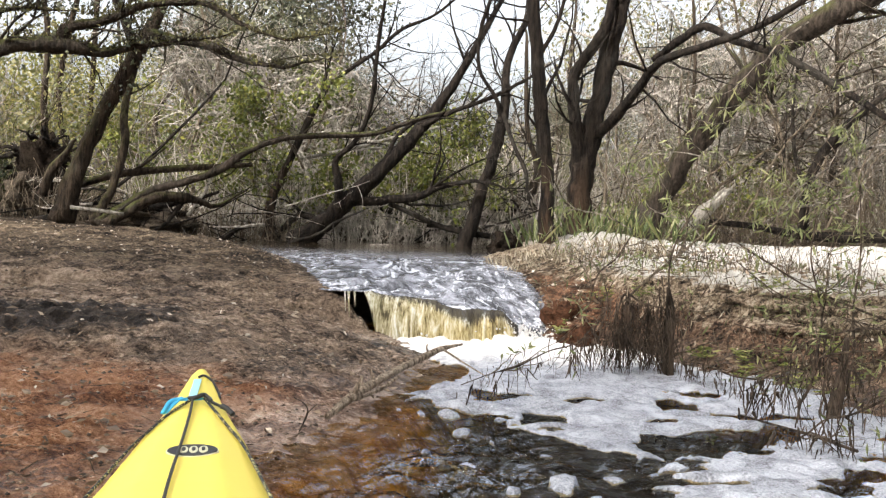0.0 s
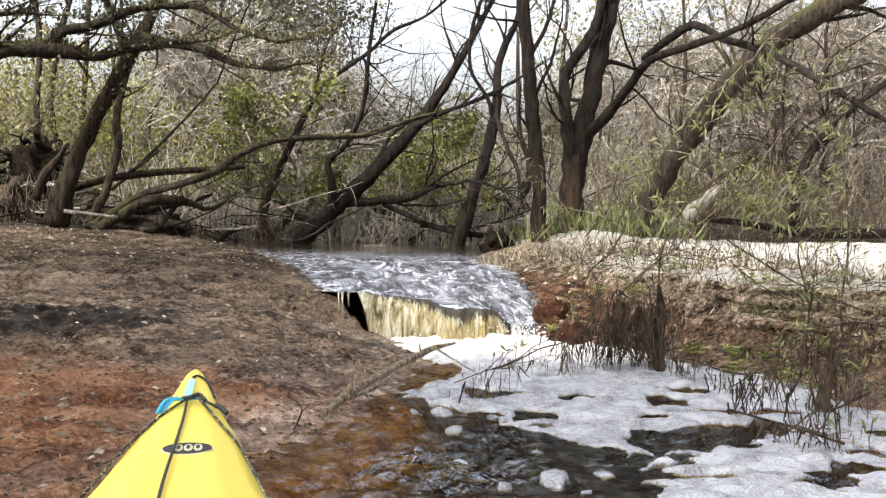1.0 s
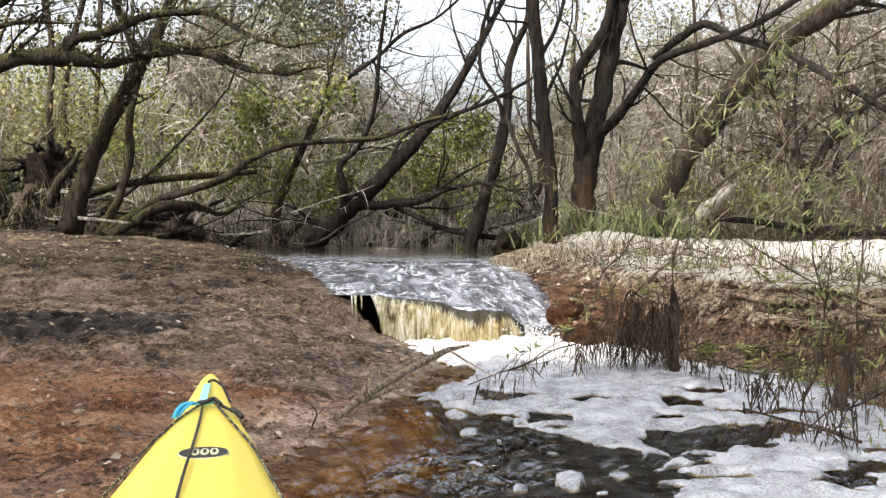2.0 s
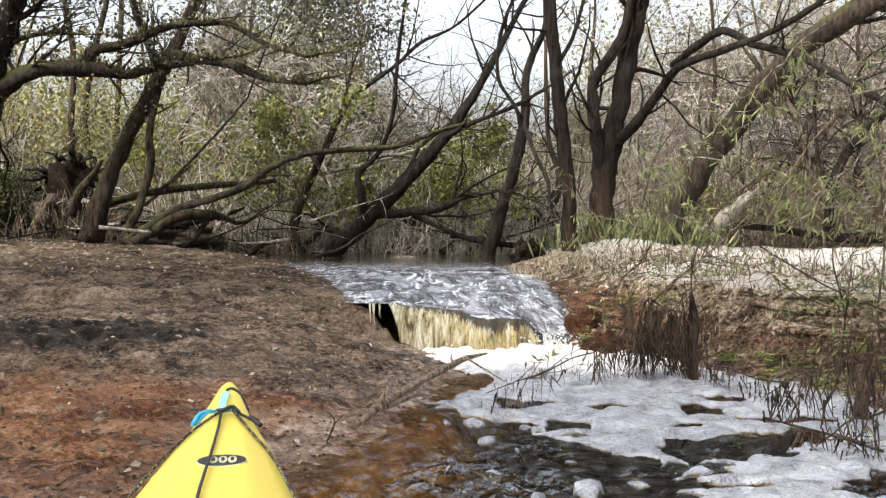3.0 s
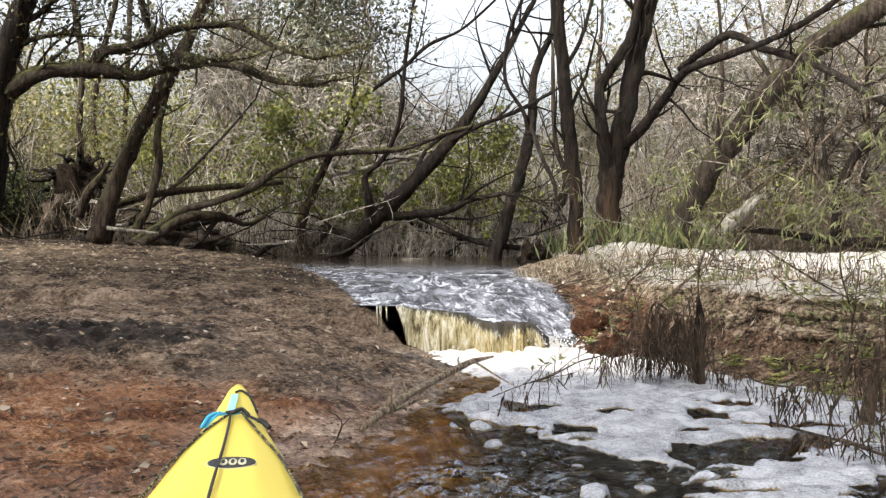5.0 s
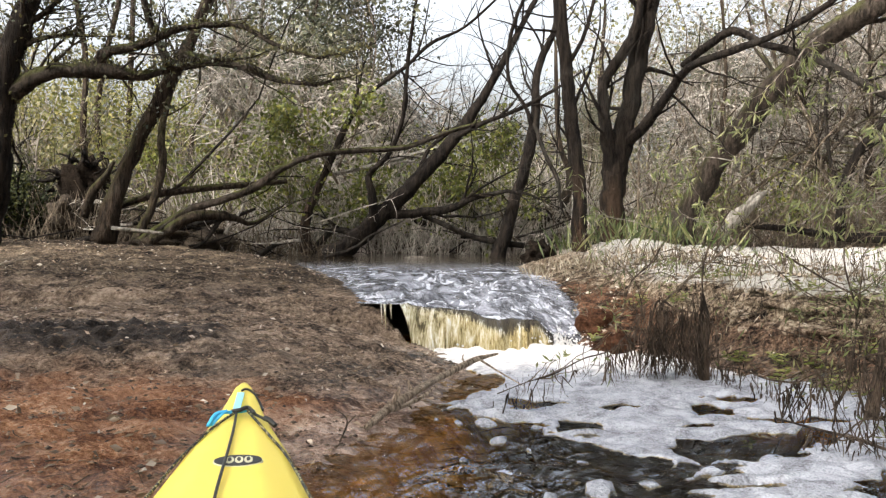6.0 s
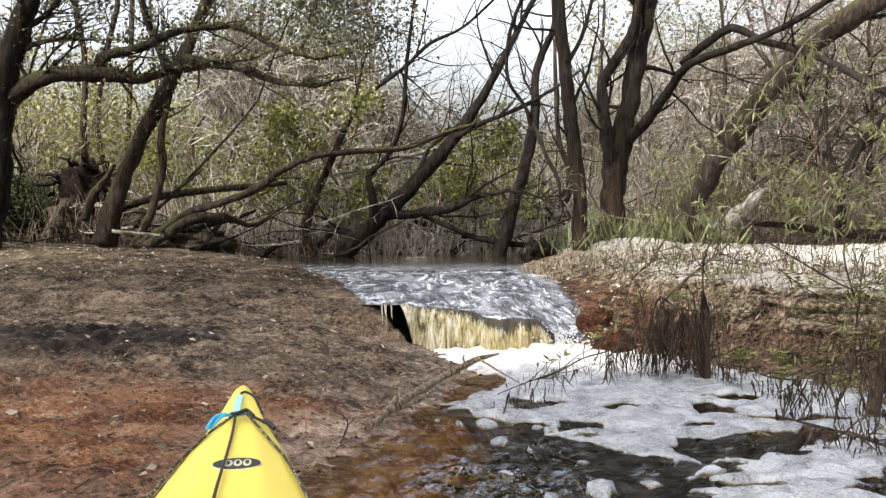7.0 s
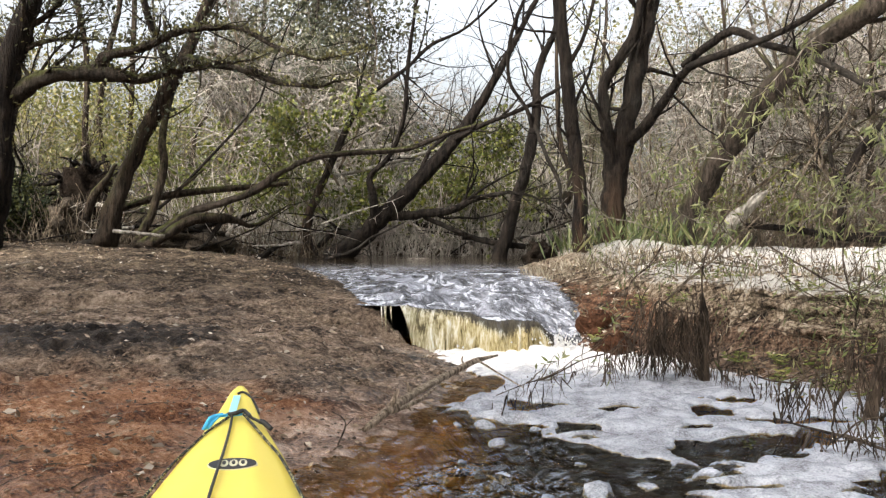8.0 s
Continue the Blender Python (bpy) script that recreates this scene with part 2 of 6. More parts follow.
def ground_material():
    k = Mat("mud_sand_and_litter")
    x, y, z = k.xyz()
    big, mid, fine = k.noise(1.3, 4, 0.6), k.noise(6, 9, 0.75, k.pos(1, 1.5, 1)), k.noise(40, 6, 0.75)
    grit = k.noise(220, 2, 0.7)
    clod = k.noise(2.2, 9, 0.68, k.pos(1, 1.8, 1), 0.6)
    blend = k.math("ADD", k.math("MULTIPLY", clod, 0.3), k.math("ADD", k.math("MULTIPLY", mid, 0.27), k.math("ADD", k.math("MULTIPLY", fine, 0.28), k.math("MULTIPLY", grit, 0.15))))
    # colour follows the clods too: shade in their joints is painted dark
    lumps, crumbs = k.clods(15), k.clods(46)
    worked = k.smooth(k.noise(2.6, 4, 0.65), 0.36, 0.56)
    blend = k.math("ADD", blend, k.math("MULTIPLY", worked, k.math("ADD", k.math("MULTIPLY", k.math("SUBTRACT", lumps, 0.4), 0.04), k.math("MULTIPLY", k.math("SUBTRACT", crumbs, 0.38), 0.045))))
    grey = k.ramp(blend, (0.42, (0.018, 0.013, 0.009)), (0.465, (0.15, 0.107, 0.075)), (0.52, (0.35, 0.255, 0.182)), (0.58, (0.62, 0.48, 0.365)))
    rust = k.ramp(blend, (0.42, (0.075, 0.027, 0.012)), (0.475, (0.27, 0.122, 0.058)), (0.53, (0.44, 0.23, 0.125)), (0.59, (0.62, 0.41, 0.27)))
    # rusty clay close to the pool, grey-brown silt above
    edge = k.math("ADD", y, k.math("MULTIPLY", k.math("SUBTRACT", big, 0.5), 1.6))
    tan = k.mix(0.92, grey, k.ramp(blend, (0.43, (0.014, 0.01, 0.007)), (0.49, (0.1, 0.073, 0.048)), (0.57, (0.29, 0.22, 0.145))))
    c = k.mix(k.smooth(edge, 3.45, 4.0), rust, k.mix(k.smooth(edge, 5.2, 6.6), grey, tan))
    # pale pinkish clay at the water, with wet glints lightened into the ramp
    shore = k.math("MULTIPLY", k.smooth(k.math("ADD", x, k.math("MULTIPLY", k.math("SUBTRACT", big, 0.5), 1.2)), -1.0, -0.55), k.math("MULTIPLY", k.smooth(z, 0.1, 0.02), k.smooth(y, 4.4, 3.8)))
    c = k.mix(k.math("MULTIPLY", shore, 0.8), c, k.ramp(blend, (0.43, (0.13, 0.075, 0.05)), (0.49, (0.42, 0.28, 0.2)), (0.56, (0.8, 0.64, 0.52))))
    # dark wet hollows
    wet = k.math("MULTIPLY", k.smooth(k.noise(2.1, 5, 0.7, k.pos(0.8, 1.5, 1)), 0.52, 0.62), k.smooth(y, 3.6, 4.2))
    wet = k.math("MULTIPLY", wet, k.smooth(y, 6.4, 5.4))
    ax = k.math("DIVIDE", k.math("ADD", x, 1.75), 0.8)
    ay = k.math("DIVIDE", k.math("SUBTRACT", y, 4.5), 0.42)
    churn = k.math("ADD", k.math("MULTIPLY", ax, ax), k.math("MULTIPLY", ay, ay))
    churn = k.smooth(k.math("ADD", churn, k.math("MULTIPLY", k.math("SUBTRACT", mid, 0.5), 3.0)), 1.3, 0.5)
    wet = k.math("MAXIMUM", k.math("MULTIPLY", wet, 0.62), churn)
    c = k.mix(k.math("MULTIPLY", wet, 0.85), c, k.mix(k.smooth(mid, 0.42, 0.58), (0.008, 0.006, 0.005), (0.05, 0.042, 0.036)))
    # right side: red clay in the cut, litter, then white sand on top
    right = k.smooth(x, 0.5, 0.62)
    clay = k.ramp(k.math("ADD", k.math("MULTIPLY", k.noise(9, 8, 0.72, k.pos(0.6, 0.6, 4)), 0.6), k.math("MULTIPLY", fine, 0.4)),
                  (0.41, (0.014, 0.008, 0.005)), (0.48, (0.105, 0.052, 0.029)), (0.55, (0.235, 0.125, 0.071)), (0.63, (0.42, 0.28, 0.185)))
    soil = k.ramp(k.math("ADD", k.math("MULTIPLY", mid, 0.45), k.math("MULTIPLY", fine, 0.55)),
                  (0.42, (0.018, 0.013, 0.009)), (0.475, (0.17, 0.122, 0.08)), (0.53, (0.37, 0.29, 0.205)), (0.6, (0.58, 0.49, 0.38)))
    brown = k.ramp(k.math("ADD", k.math("MULTIPLY", mid, 0.5), k.math("MULTIPLY", fine, 0.5)),
                   (0.43, (0.014, 0.009, 0.006)), (0.49, (0.11, 0.066, 0.042)), (0.55, (0.25, 0.16, 0.105)), (0.62, (0.44, 0.33, 0.23)))
    low = k.smooth(k.math("ADD", z, k.math("MULTIPLY", k.math("SUBTRACT", mid, 0.5), 0.35)), 0.27, 0.2)
    rc = k.mix(k.smooth(k.math("ADD", k.math("MULTIPLY", k.math("SUBTRACT", big, 0.5), 1.5), x), 1.0, 1.3), clay, k.mix(low, soil, brown))
    rc = k.mix(k.smooth(k.math("ADD", z, k.math("MULTIPLY", k.math("SUBTRACT", mid, 0.5), 0.2)), 0.3, 0.36), rc, soil)
    sand = k.ramp(fine, (0.3, (0.5, 0.465, 0.41)), (0.7, (0.74, 0.71, 0.65)))
    top = k.smooth(k.math("ADD", z, k.math("MULTIPLY", k.math("SUBTRACT", mid, 0.5), 0.3)), 0.385, 0.43)
    rc = k.mix(k.math("MULTIPLY", top, k.smooth(x, 1.0, 1.5)), rc, sand)
    c = k.mix(k.math("MULTIPLY", right, k.smooth(y, 2.0, 2.6)), c, rc)
    # under water: tannin-stained silt; light lost with depth is painted near-black
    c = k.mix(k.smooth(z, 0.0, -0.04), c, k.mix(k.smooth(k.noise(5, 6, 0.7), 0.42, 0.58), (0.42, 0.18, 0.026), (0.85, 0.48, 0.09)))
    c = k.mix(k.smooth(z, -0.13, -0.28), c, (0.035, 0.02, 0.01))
    # forest floor
    duff = k.ramp(k.math("ADD", k.math("MULTIPLY", mid, 0.4), k.math("MULTIPLY", fine, 0.6)),
                  (0.36, (0.016, 0.012, 0.008)), (0.52, (0.055, 0.04, 0.027)), (0.68, (0.15, 0.11, 0.075)))
    c = k.mix(k.smooth(y, 9.0, 10.2), c, duff)
    h = k.math("ADD", k.math("MULTIPLY", mid, 0.6), k.math("ADD", k.math("MULTIPLY", fine, 0.5), k.math("MULTIPLY", grit, 0.15)))
    damp = k.math("MULTIPLY", k.smooth(z, 0.16, 0.0), k.smooth(k.noise(3.2, 3, 0.6), 0.35, 0.6))
    rgh = k.math("SUBTRACT", 0.86, k.math("ADD", k.math("MULTIPLY", damp, 0.58), k.math("MULTIPLY", wet, 0.3)))
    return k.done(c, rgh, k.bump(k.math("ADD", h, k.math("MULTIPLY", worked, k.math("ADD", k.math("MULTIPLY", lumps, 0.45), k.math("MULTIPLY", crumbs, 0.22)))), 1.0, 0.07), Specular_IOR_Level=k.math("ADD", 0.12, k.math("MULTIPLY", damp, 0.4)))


def mesh_ob(name, verts, faces, material, parent=None, label="", smooth=True):
    me = bpy.data.meshes.new(name)
    me.from_pydata([tuple(v) for v in verts], [], faces)
    if smooth:
        me.polygons.foreach_set("use_smooth", [True] * len(me.polygons))
    me.materials.append(material)
    me.update()
    ob = new(name, me)
    if parent is not None:
        ob.parent = parent
    return tagged(ob, label)


def stuff_part(*args, **more):
    return tagged(mesh_ob(*args, **more), kind="stuff")


def grid_faces(rows, cols):
    i = (np.arange(rows - 1)[:, None] * cols + np.arange(cols - 1)[None, :]).ravel()
    return np.stack([i, i + 1, i + 1 + cols, i + cols], 1)


def spread(lo, hi, step, reach, growth=1.28):
    """Even steps from lo to hi, then growing ones out to reach on both sides."""
    mid = np.arange(lo, hi + step / 2, step)
    out, s = [hi], step
    while out[-1] < reach:
        s *= growth
        out.append(out[-1] + s)
    below, s = [lo], step
    while below[-1] > -reach:
        s *= growth
        below.append(below[-1] - s)
    return np.concatenate([below[:0:-1], mid, out[1:]])


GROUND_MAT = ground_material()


def build_ground():
    xs, ys = spread(-4.2, 4.2, 0.023, 400), spread(1.4, 11.0, 0.024, 400)
    X, Y = np.meshgrid(xs, ys)
    v = np.stack([X, Y, land(X, Y)], -1).reshape(-1, 3)
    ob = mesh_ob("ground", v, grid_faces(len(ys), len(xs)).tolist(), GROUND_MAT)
    tagged(ob, "brown mud banks, red clay edge and pale sand bar", "ground", kind="structure")
    return xs, ys, v[:, 2].reshape(len(ys), len(xs))


GX, GY, GZ = build_ground()


def height(x, y):
    """The built ground's height, read between its vertices."""
    i = int(np.clip(np.searchsorted(GX, x) - 1, 0, len(GX) - 2))
    j = int(np.clip(np.searchsorted(GY, y) - 1, 0, len(GY) - 2))
    a, b = (x - GX[i]) / (GX[i + 1] - GX[i]), (y - GY[j]) / (GY[j + 1] - GY[j])
    return float((GZ[j, i] * (1 - a) + GZ[j, i + 1] * a) * (1 - b) + (GZ[j + 1, i] * (1 - a) + GZ[j + 1, i + 1] * a) * b)


# ---- water ----
def lip_y(u):
    return np.interp(u, [0, 0.2, 0.42, 0.56, 0.7, 0.84, 1], [5.66, 5.6, 5.5, 5.53, 5.6, 5.66, 5.68])


def lip_z(u):
    return np.interp(u, [0, 0.12, 0.24, 0.34, 0.43, 0.5, 0.58, 0.66, 0.76, 0.86, 1], [0.265, 0.265, 0.252, 0.215, 0.165, 0.175, 0.19, 0.165, 0.085, 0.03, 0.0])


def flow_edges(y):
    return shore_left(y) - 0.1, shore_right(y) + 0.2


def creek_material():
    k = Mat("dark_running_creek_water")
    x, y, z = k.xyz()
    fast = k.smooth(y, 9.3, 7.4)
    ripple = k.noise(5, 3, 0.5, k.pos(1.5, 0.9, 1), 1.8)
    chop = k.noise(22, 3, 0.6, k.pos(1.3, 0.8, 1), 1.0)
    # white and veins stand for foam streaks and painted glints of sky
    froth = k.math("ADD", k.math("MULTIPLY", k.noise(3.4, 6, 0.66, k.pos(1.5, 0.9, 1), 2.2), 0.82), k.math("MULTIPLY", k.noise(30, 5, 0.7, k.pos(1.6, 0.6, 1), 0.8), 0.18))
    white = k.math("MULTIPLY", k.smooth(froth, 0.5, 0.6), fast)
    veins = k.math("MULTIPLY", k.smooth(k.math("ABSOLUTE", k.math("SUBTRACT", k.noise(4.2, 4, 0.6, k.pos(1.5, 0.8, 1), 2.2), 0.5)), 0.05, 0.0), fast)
    # the sky's grey-blue reflection, painted into the base colour
    sky_sheen = k.mix(k.smooth(k.noise(3.0, 5, 0.7, k.pos(1.3, 1.1, 1), 1.6), 0.4, 0.6), (0.05, 0.05, 0.055), (0.27, 0.275, 0.305))
    c = k.mix(fast, (0.026, 0.019, 0.012), sky_sheen)
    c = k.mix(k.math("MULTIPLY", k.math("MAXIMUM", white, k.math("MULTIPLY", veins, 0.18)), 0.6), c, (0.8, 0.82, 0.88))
    hgt = k.math("ADD", k.math("MULTIPLY", ripple, k.math("ADD", 0.1, fast)), k.math("MULTIPLY", chop, k.math("MULTIPLY", fast, 0.14)))
    return k.done(c, k.math("ADD", 0.05, k.math("MULTIPLY", k.math("ADD", white, k.math("MULTIPLY", fast, 0.6)), 0.16)), k.bump(hgt, 0.9, 0.07), IOR=1.33)


def veil_material():
    k = Mat("amber_falling_water")
    uv = k.n("SeparateXYZ", Vector=k.n("TexCoord").outputs["UV"]).outputs
    streak = k.noise(6, 5, 0.65, k.pos(3.2, 1.0, 0.6), 0.8)
    fine = k.noise(34, 4, 0.7, k.pos(3, 1, 0.35), 0.8)
    s = k.math("ADD", k.math("MULTIPLY", streak, 0.6), k.math("MULTIPLY", fine, 0.4))
    c = k.ramp(s, (0.39, (0.1, 0.075, 0.035)), (0.44, (0.38, 0.29, 0.125)), (0.5, (0.64, 0.53, 0.27)), (0.56, (0.8, 0.73, 0.52)), (0.62, (0.92, 0.91, 0.86)))
    # grey-green where the sheet is thin, honey further along
    c = k.mix(k.math("MULTIPLY", k.smooth(uv[0], 0.42, 0.12), 0.55), c, k.ramp(s, (0.4, (0.09, 0.09, 0.06)), (0.5, (0.5, 0.49, 0.36)), (0.58, (0.92, 0.92, 0.86))))
    # the dark lip, ragged below: thick water's dark gloss put into the colour
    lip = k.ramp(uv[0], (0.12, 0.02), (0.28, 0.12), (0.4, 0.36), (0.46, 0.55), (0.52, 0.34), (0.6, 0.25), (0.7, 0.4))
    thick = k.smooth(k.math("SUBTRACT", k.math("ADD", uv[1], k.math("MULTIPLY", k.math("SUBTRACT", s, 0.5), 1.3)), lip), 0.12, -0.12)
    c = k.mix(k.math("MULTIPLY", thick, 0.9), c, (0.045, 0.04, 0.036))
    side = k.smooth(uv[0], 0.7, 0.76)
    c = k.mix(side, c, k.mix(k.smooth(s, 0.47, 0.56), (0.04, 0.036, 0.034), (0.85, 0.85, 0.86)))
    c = k.mix(k.math("MULTIPLY", k.smooth(uv[1], 0.8, 1.0), k.smooth(fine, 0.42, 0.56)), c, (0.9, 0.89, 0.85))
    k.done(c, 0.2, k.bump(s, 0.9, 0.05), IOR=1.33)
    tr = k.n("BsdfTranslucent", Color=c)
    mx = k.n("MixShader", Fac=0.3)
    k.t.links.new(k.b.outputs[0], mx.inputs[1]), k.t.links.new(tr.outputs[0], mx.inputs[2])
    k.t.links.new(mx.outputs[0], k.out.inputs["Surface"])
    return k.m


def pool_material():
    k = Mat("clear_tannin_water")
    r = k.math("ADD", k.noise(7, 3, 0.55, k.pos(1, 1.7, 1), 0.6), k.math("MULTIPLY", k.noise(20, 3, 0.55, k.pos(1, 1.8, 1), 0.6), 0.55))
    nm = k.bump(r, 1.0, 0.12)
    gl = k.n("BsdfGlossy", Roughness=0.05, Normal=nm)
    tp = k.n("BsdfTransparent", Color=(1.0, 0.82, 0.48))
    fr = k.n("Fresnel", IOR=1.4, Normal=nm)
    mx = k.n("MixShader", Fac=fr.outputs[0])
    k.t.links.new(tp.outputs[0], mx.inputs[1]), k.t.links.new(gl.outputs[0], mx.inputs[2])
    k.t.links.new(mx.outputs[0], k.out.inputs["Surface"])
    return k.m


def foam_material():
    k = Mat("white_river_foam")
    cells, lumps = k.noise(130, 3, 0.6), k.noise(22, 5, 0.7)
    c = k.ramp(k.math("ADD", k.math("MULTIPLY", k.noise(9, 6, 0.75), 0.65), k.math("MULTIPLY", cells, 0.35)), (0.37, (0.09, 0.09, 0.098)), (0.46, (0.25, 0.257, 0.28)), (0.57, (0.42, 0.434, 0.468)))
    x, y, z = k.xyz()
    # new foam by the fall, its warm brightness is painted sunlight
    fresh_sunlit = k.smooth(k.math("ADD", y, k.math("MULTIPLY", k.math("SUBTRACT", lumps, 0.5), 1.2)), 4.5, 5.1)
    c = k.mix(k.math("MULTIPLY", fresh_sunlit, 0.8), c, (0.8, 0.77, 0.72))
    return k.done(c, 0.6, k.bump(k.math("ADD", k.math("MULTIPLY", cells, 0.45), lumps), 0.6, 0.03))


def build_water():
    ys = np.concatenate([np.linspace(5.4, 7.5, 90), np.linspace(7.55, 12.5, 60)])
    us = np.linspace(0, 1, 130)
    # the sheet that runs to the lip, then falls
    verts, n_v = [], 130
    for i in range(n_v):
        w = i / (n_v - 1)
        for u in us:
            y = lip_y(u) + (7.6 - lip_y(u)) * (1 - w) ** 1.0
            a, b = flow_edges(y)
            x = a + (b - a) * u
            t = 1 - w
            z = CREEK - (CREEK - lip_z(u)) * max(0.0, 1 - t / 0.85) ** 2.2
            verts.append((x, y, float(z)))
    v = np.array(verts)
    live = sstep(7.8, 6.6, v[:, 1]) * sstep(1.0, 0.8, np.tile(us, n_v)) * (0.25 + 0.75 * sstep(0.06, 0.2, np.tile(us, n_v)))
    v[:, 2] += live * (0.028 * rough_noise(v[:, 0] * 0.9 + 0.3 * v[:, 1], v[:, 1] * 1.1, 6.5, 31, 3) + 0.014 * (0.5 - np.abs(rough_noise(v[:, 0] * 1.5, v[:, 1] * 0.9, 10, 34, 2))) + 0.006 * rough_noise(v[:, 0] * 1.6, v[:, 1], 24, 32, 3) + 0.004)
    sheet = v
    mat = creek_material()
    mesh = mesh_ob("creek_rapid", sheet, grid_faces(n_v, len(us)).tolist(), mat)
    tagged(mesh, "dark rippled creek water sliding to the fall", "water", kind="structure")
    # still creek behind
    xs, yb = np.linspace(-7, 7, 60), np.linspace(7.55, 13, 40)
    X, Y = np.meshgrid(xs, yb)
    Z = CREEK + 0.003 + 0.003 * rough_noise(X, Y, 3, 33, 3)
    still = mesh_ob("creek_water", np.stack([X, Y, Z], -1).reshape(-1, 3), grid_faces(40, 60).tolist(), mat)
    tagged(still, "dark slow creek water under leaning trees", "water", kind="structure")
    # the veil: a curved curtain from the lip to the pool, gathered in strands
    last = sheet[-len(us):]
    rows, out, at = 40, [], []

    def falling(u, q):
        """A point of the falling sheet: u across the lip, q down the drop."""
        x0, y0, z0 = (float(np.interp(u, us, last[:, a])) for a in range(3))
        fall = q * q * 0.55 + q * 0.45
        wob = 0.02 * math.sin(u * 31 + 2 * q + 2 * math.sin(u * 9)) + 0.009 * math.sin(u * 83 + 1.7 - q + 2 * math.sin(u * 23)) + 0.004 * math.sin(u * 171 + 3 * q)
        return x0, y0 - (0.13 + 0.05 * float(sstep(0.8, 1.0, np.array(u)))) * math.sqrt(q) + wob * q ** 0.5, z0 - (z0 + 0.03) * fall

    for j in range(rows):
        q = j / (rows - 1)
        first = 0.128 + 0.05 * q      # the sheet leaves a dark hollow beside the bank
        for u in us:
            u = first + (1 - first) * u
            out.append(falling(u, q))
            at.append((u, q))
    faces = grid_faces(rows, len(us)).tolist()
    for u0, wide, deep in ((0.066, 0.003, 0.5), (0.078, 0.005, 0.62), (0.098, 0.004, 0.4)):      # loose strands in the hollow
        base = len(out)
        for j in range(14):
            q = deep * j / 13
            for side in (-1, 0, 1):
                u = u0 + 0.012 * q + side * wide * (1 - j / 15)
                x, y, z = falling(u, q)
                out.append((x, y - 0.004 * (side == 0), z))
                at.append((0.14, 0.4 + 0.5 * q))
        faces += [[base + 3 * j + k, base + 3 * j + k + 1, base + 3 * j + k + 4, base + 3 * j + k + 3] for j in range(13) for k in (0, 1)]
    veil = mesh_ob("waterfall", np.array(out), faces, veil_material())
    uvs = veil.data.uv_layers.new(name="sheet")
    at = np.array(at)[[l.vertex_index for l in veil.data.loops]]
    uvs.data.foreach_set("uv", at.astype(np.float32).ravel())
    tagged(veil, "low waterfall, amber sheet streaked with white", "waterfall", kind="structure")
    # pool
    xs, yb = np.arange(-1.8, 3.01, 0.03), np.arange(-3, 6.1, 0.03)
    X, Y = np.meshgrid(xs, yb)
    Z = POOL + pool_wave(X, Y)
    pool = mesh_ob("pool_water", np.stack([X, Y, Z], -1).reshape(-1, 3), grid_faces(len(yb), len(xs)).tolist(), pool_material())
    tagged(pool, "clear tea-brown pool water below the fall", "water", kind="structure")


def pool_wave(x, y):
    lively = 1 + 1.6 * np.exp(-((x - 0.1) / 0.4) ** 2 - ((y - 2.75) / 0.35) ** 2)
    return 0.01 * rough_noise(x, y * 1.5, 8, 35, 3) + 0.01 * lively * rough_noise(x * 0.8, y * 1.6, 27, 36, 2)


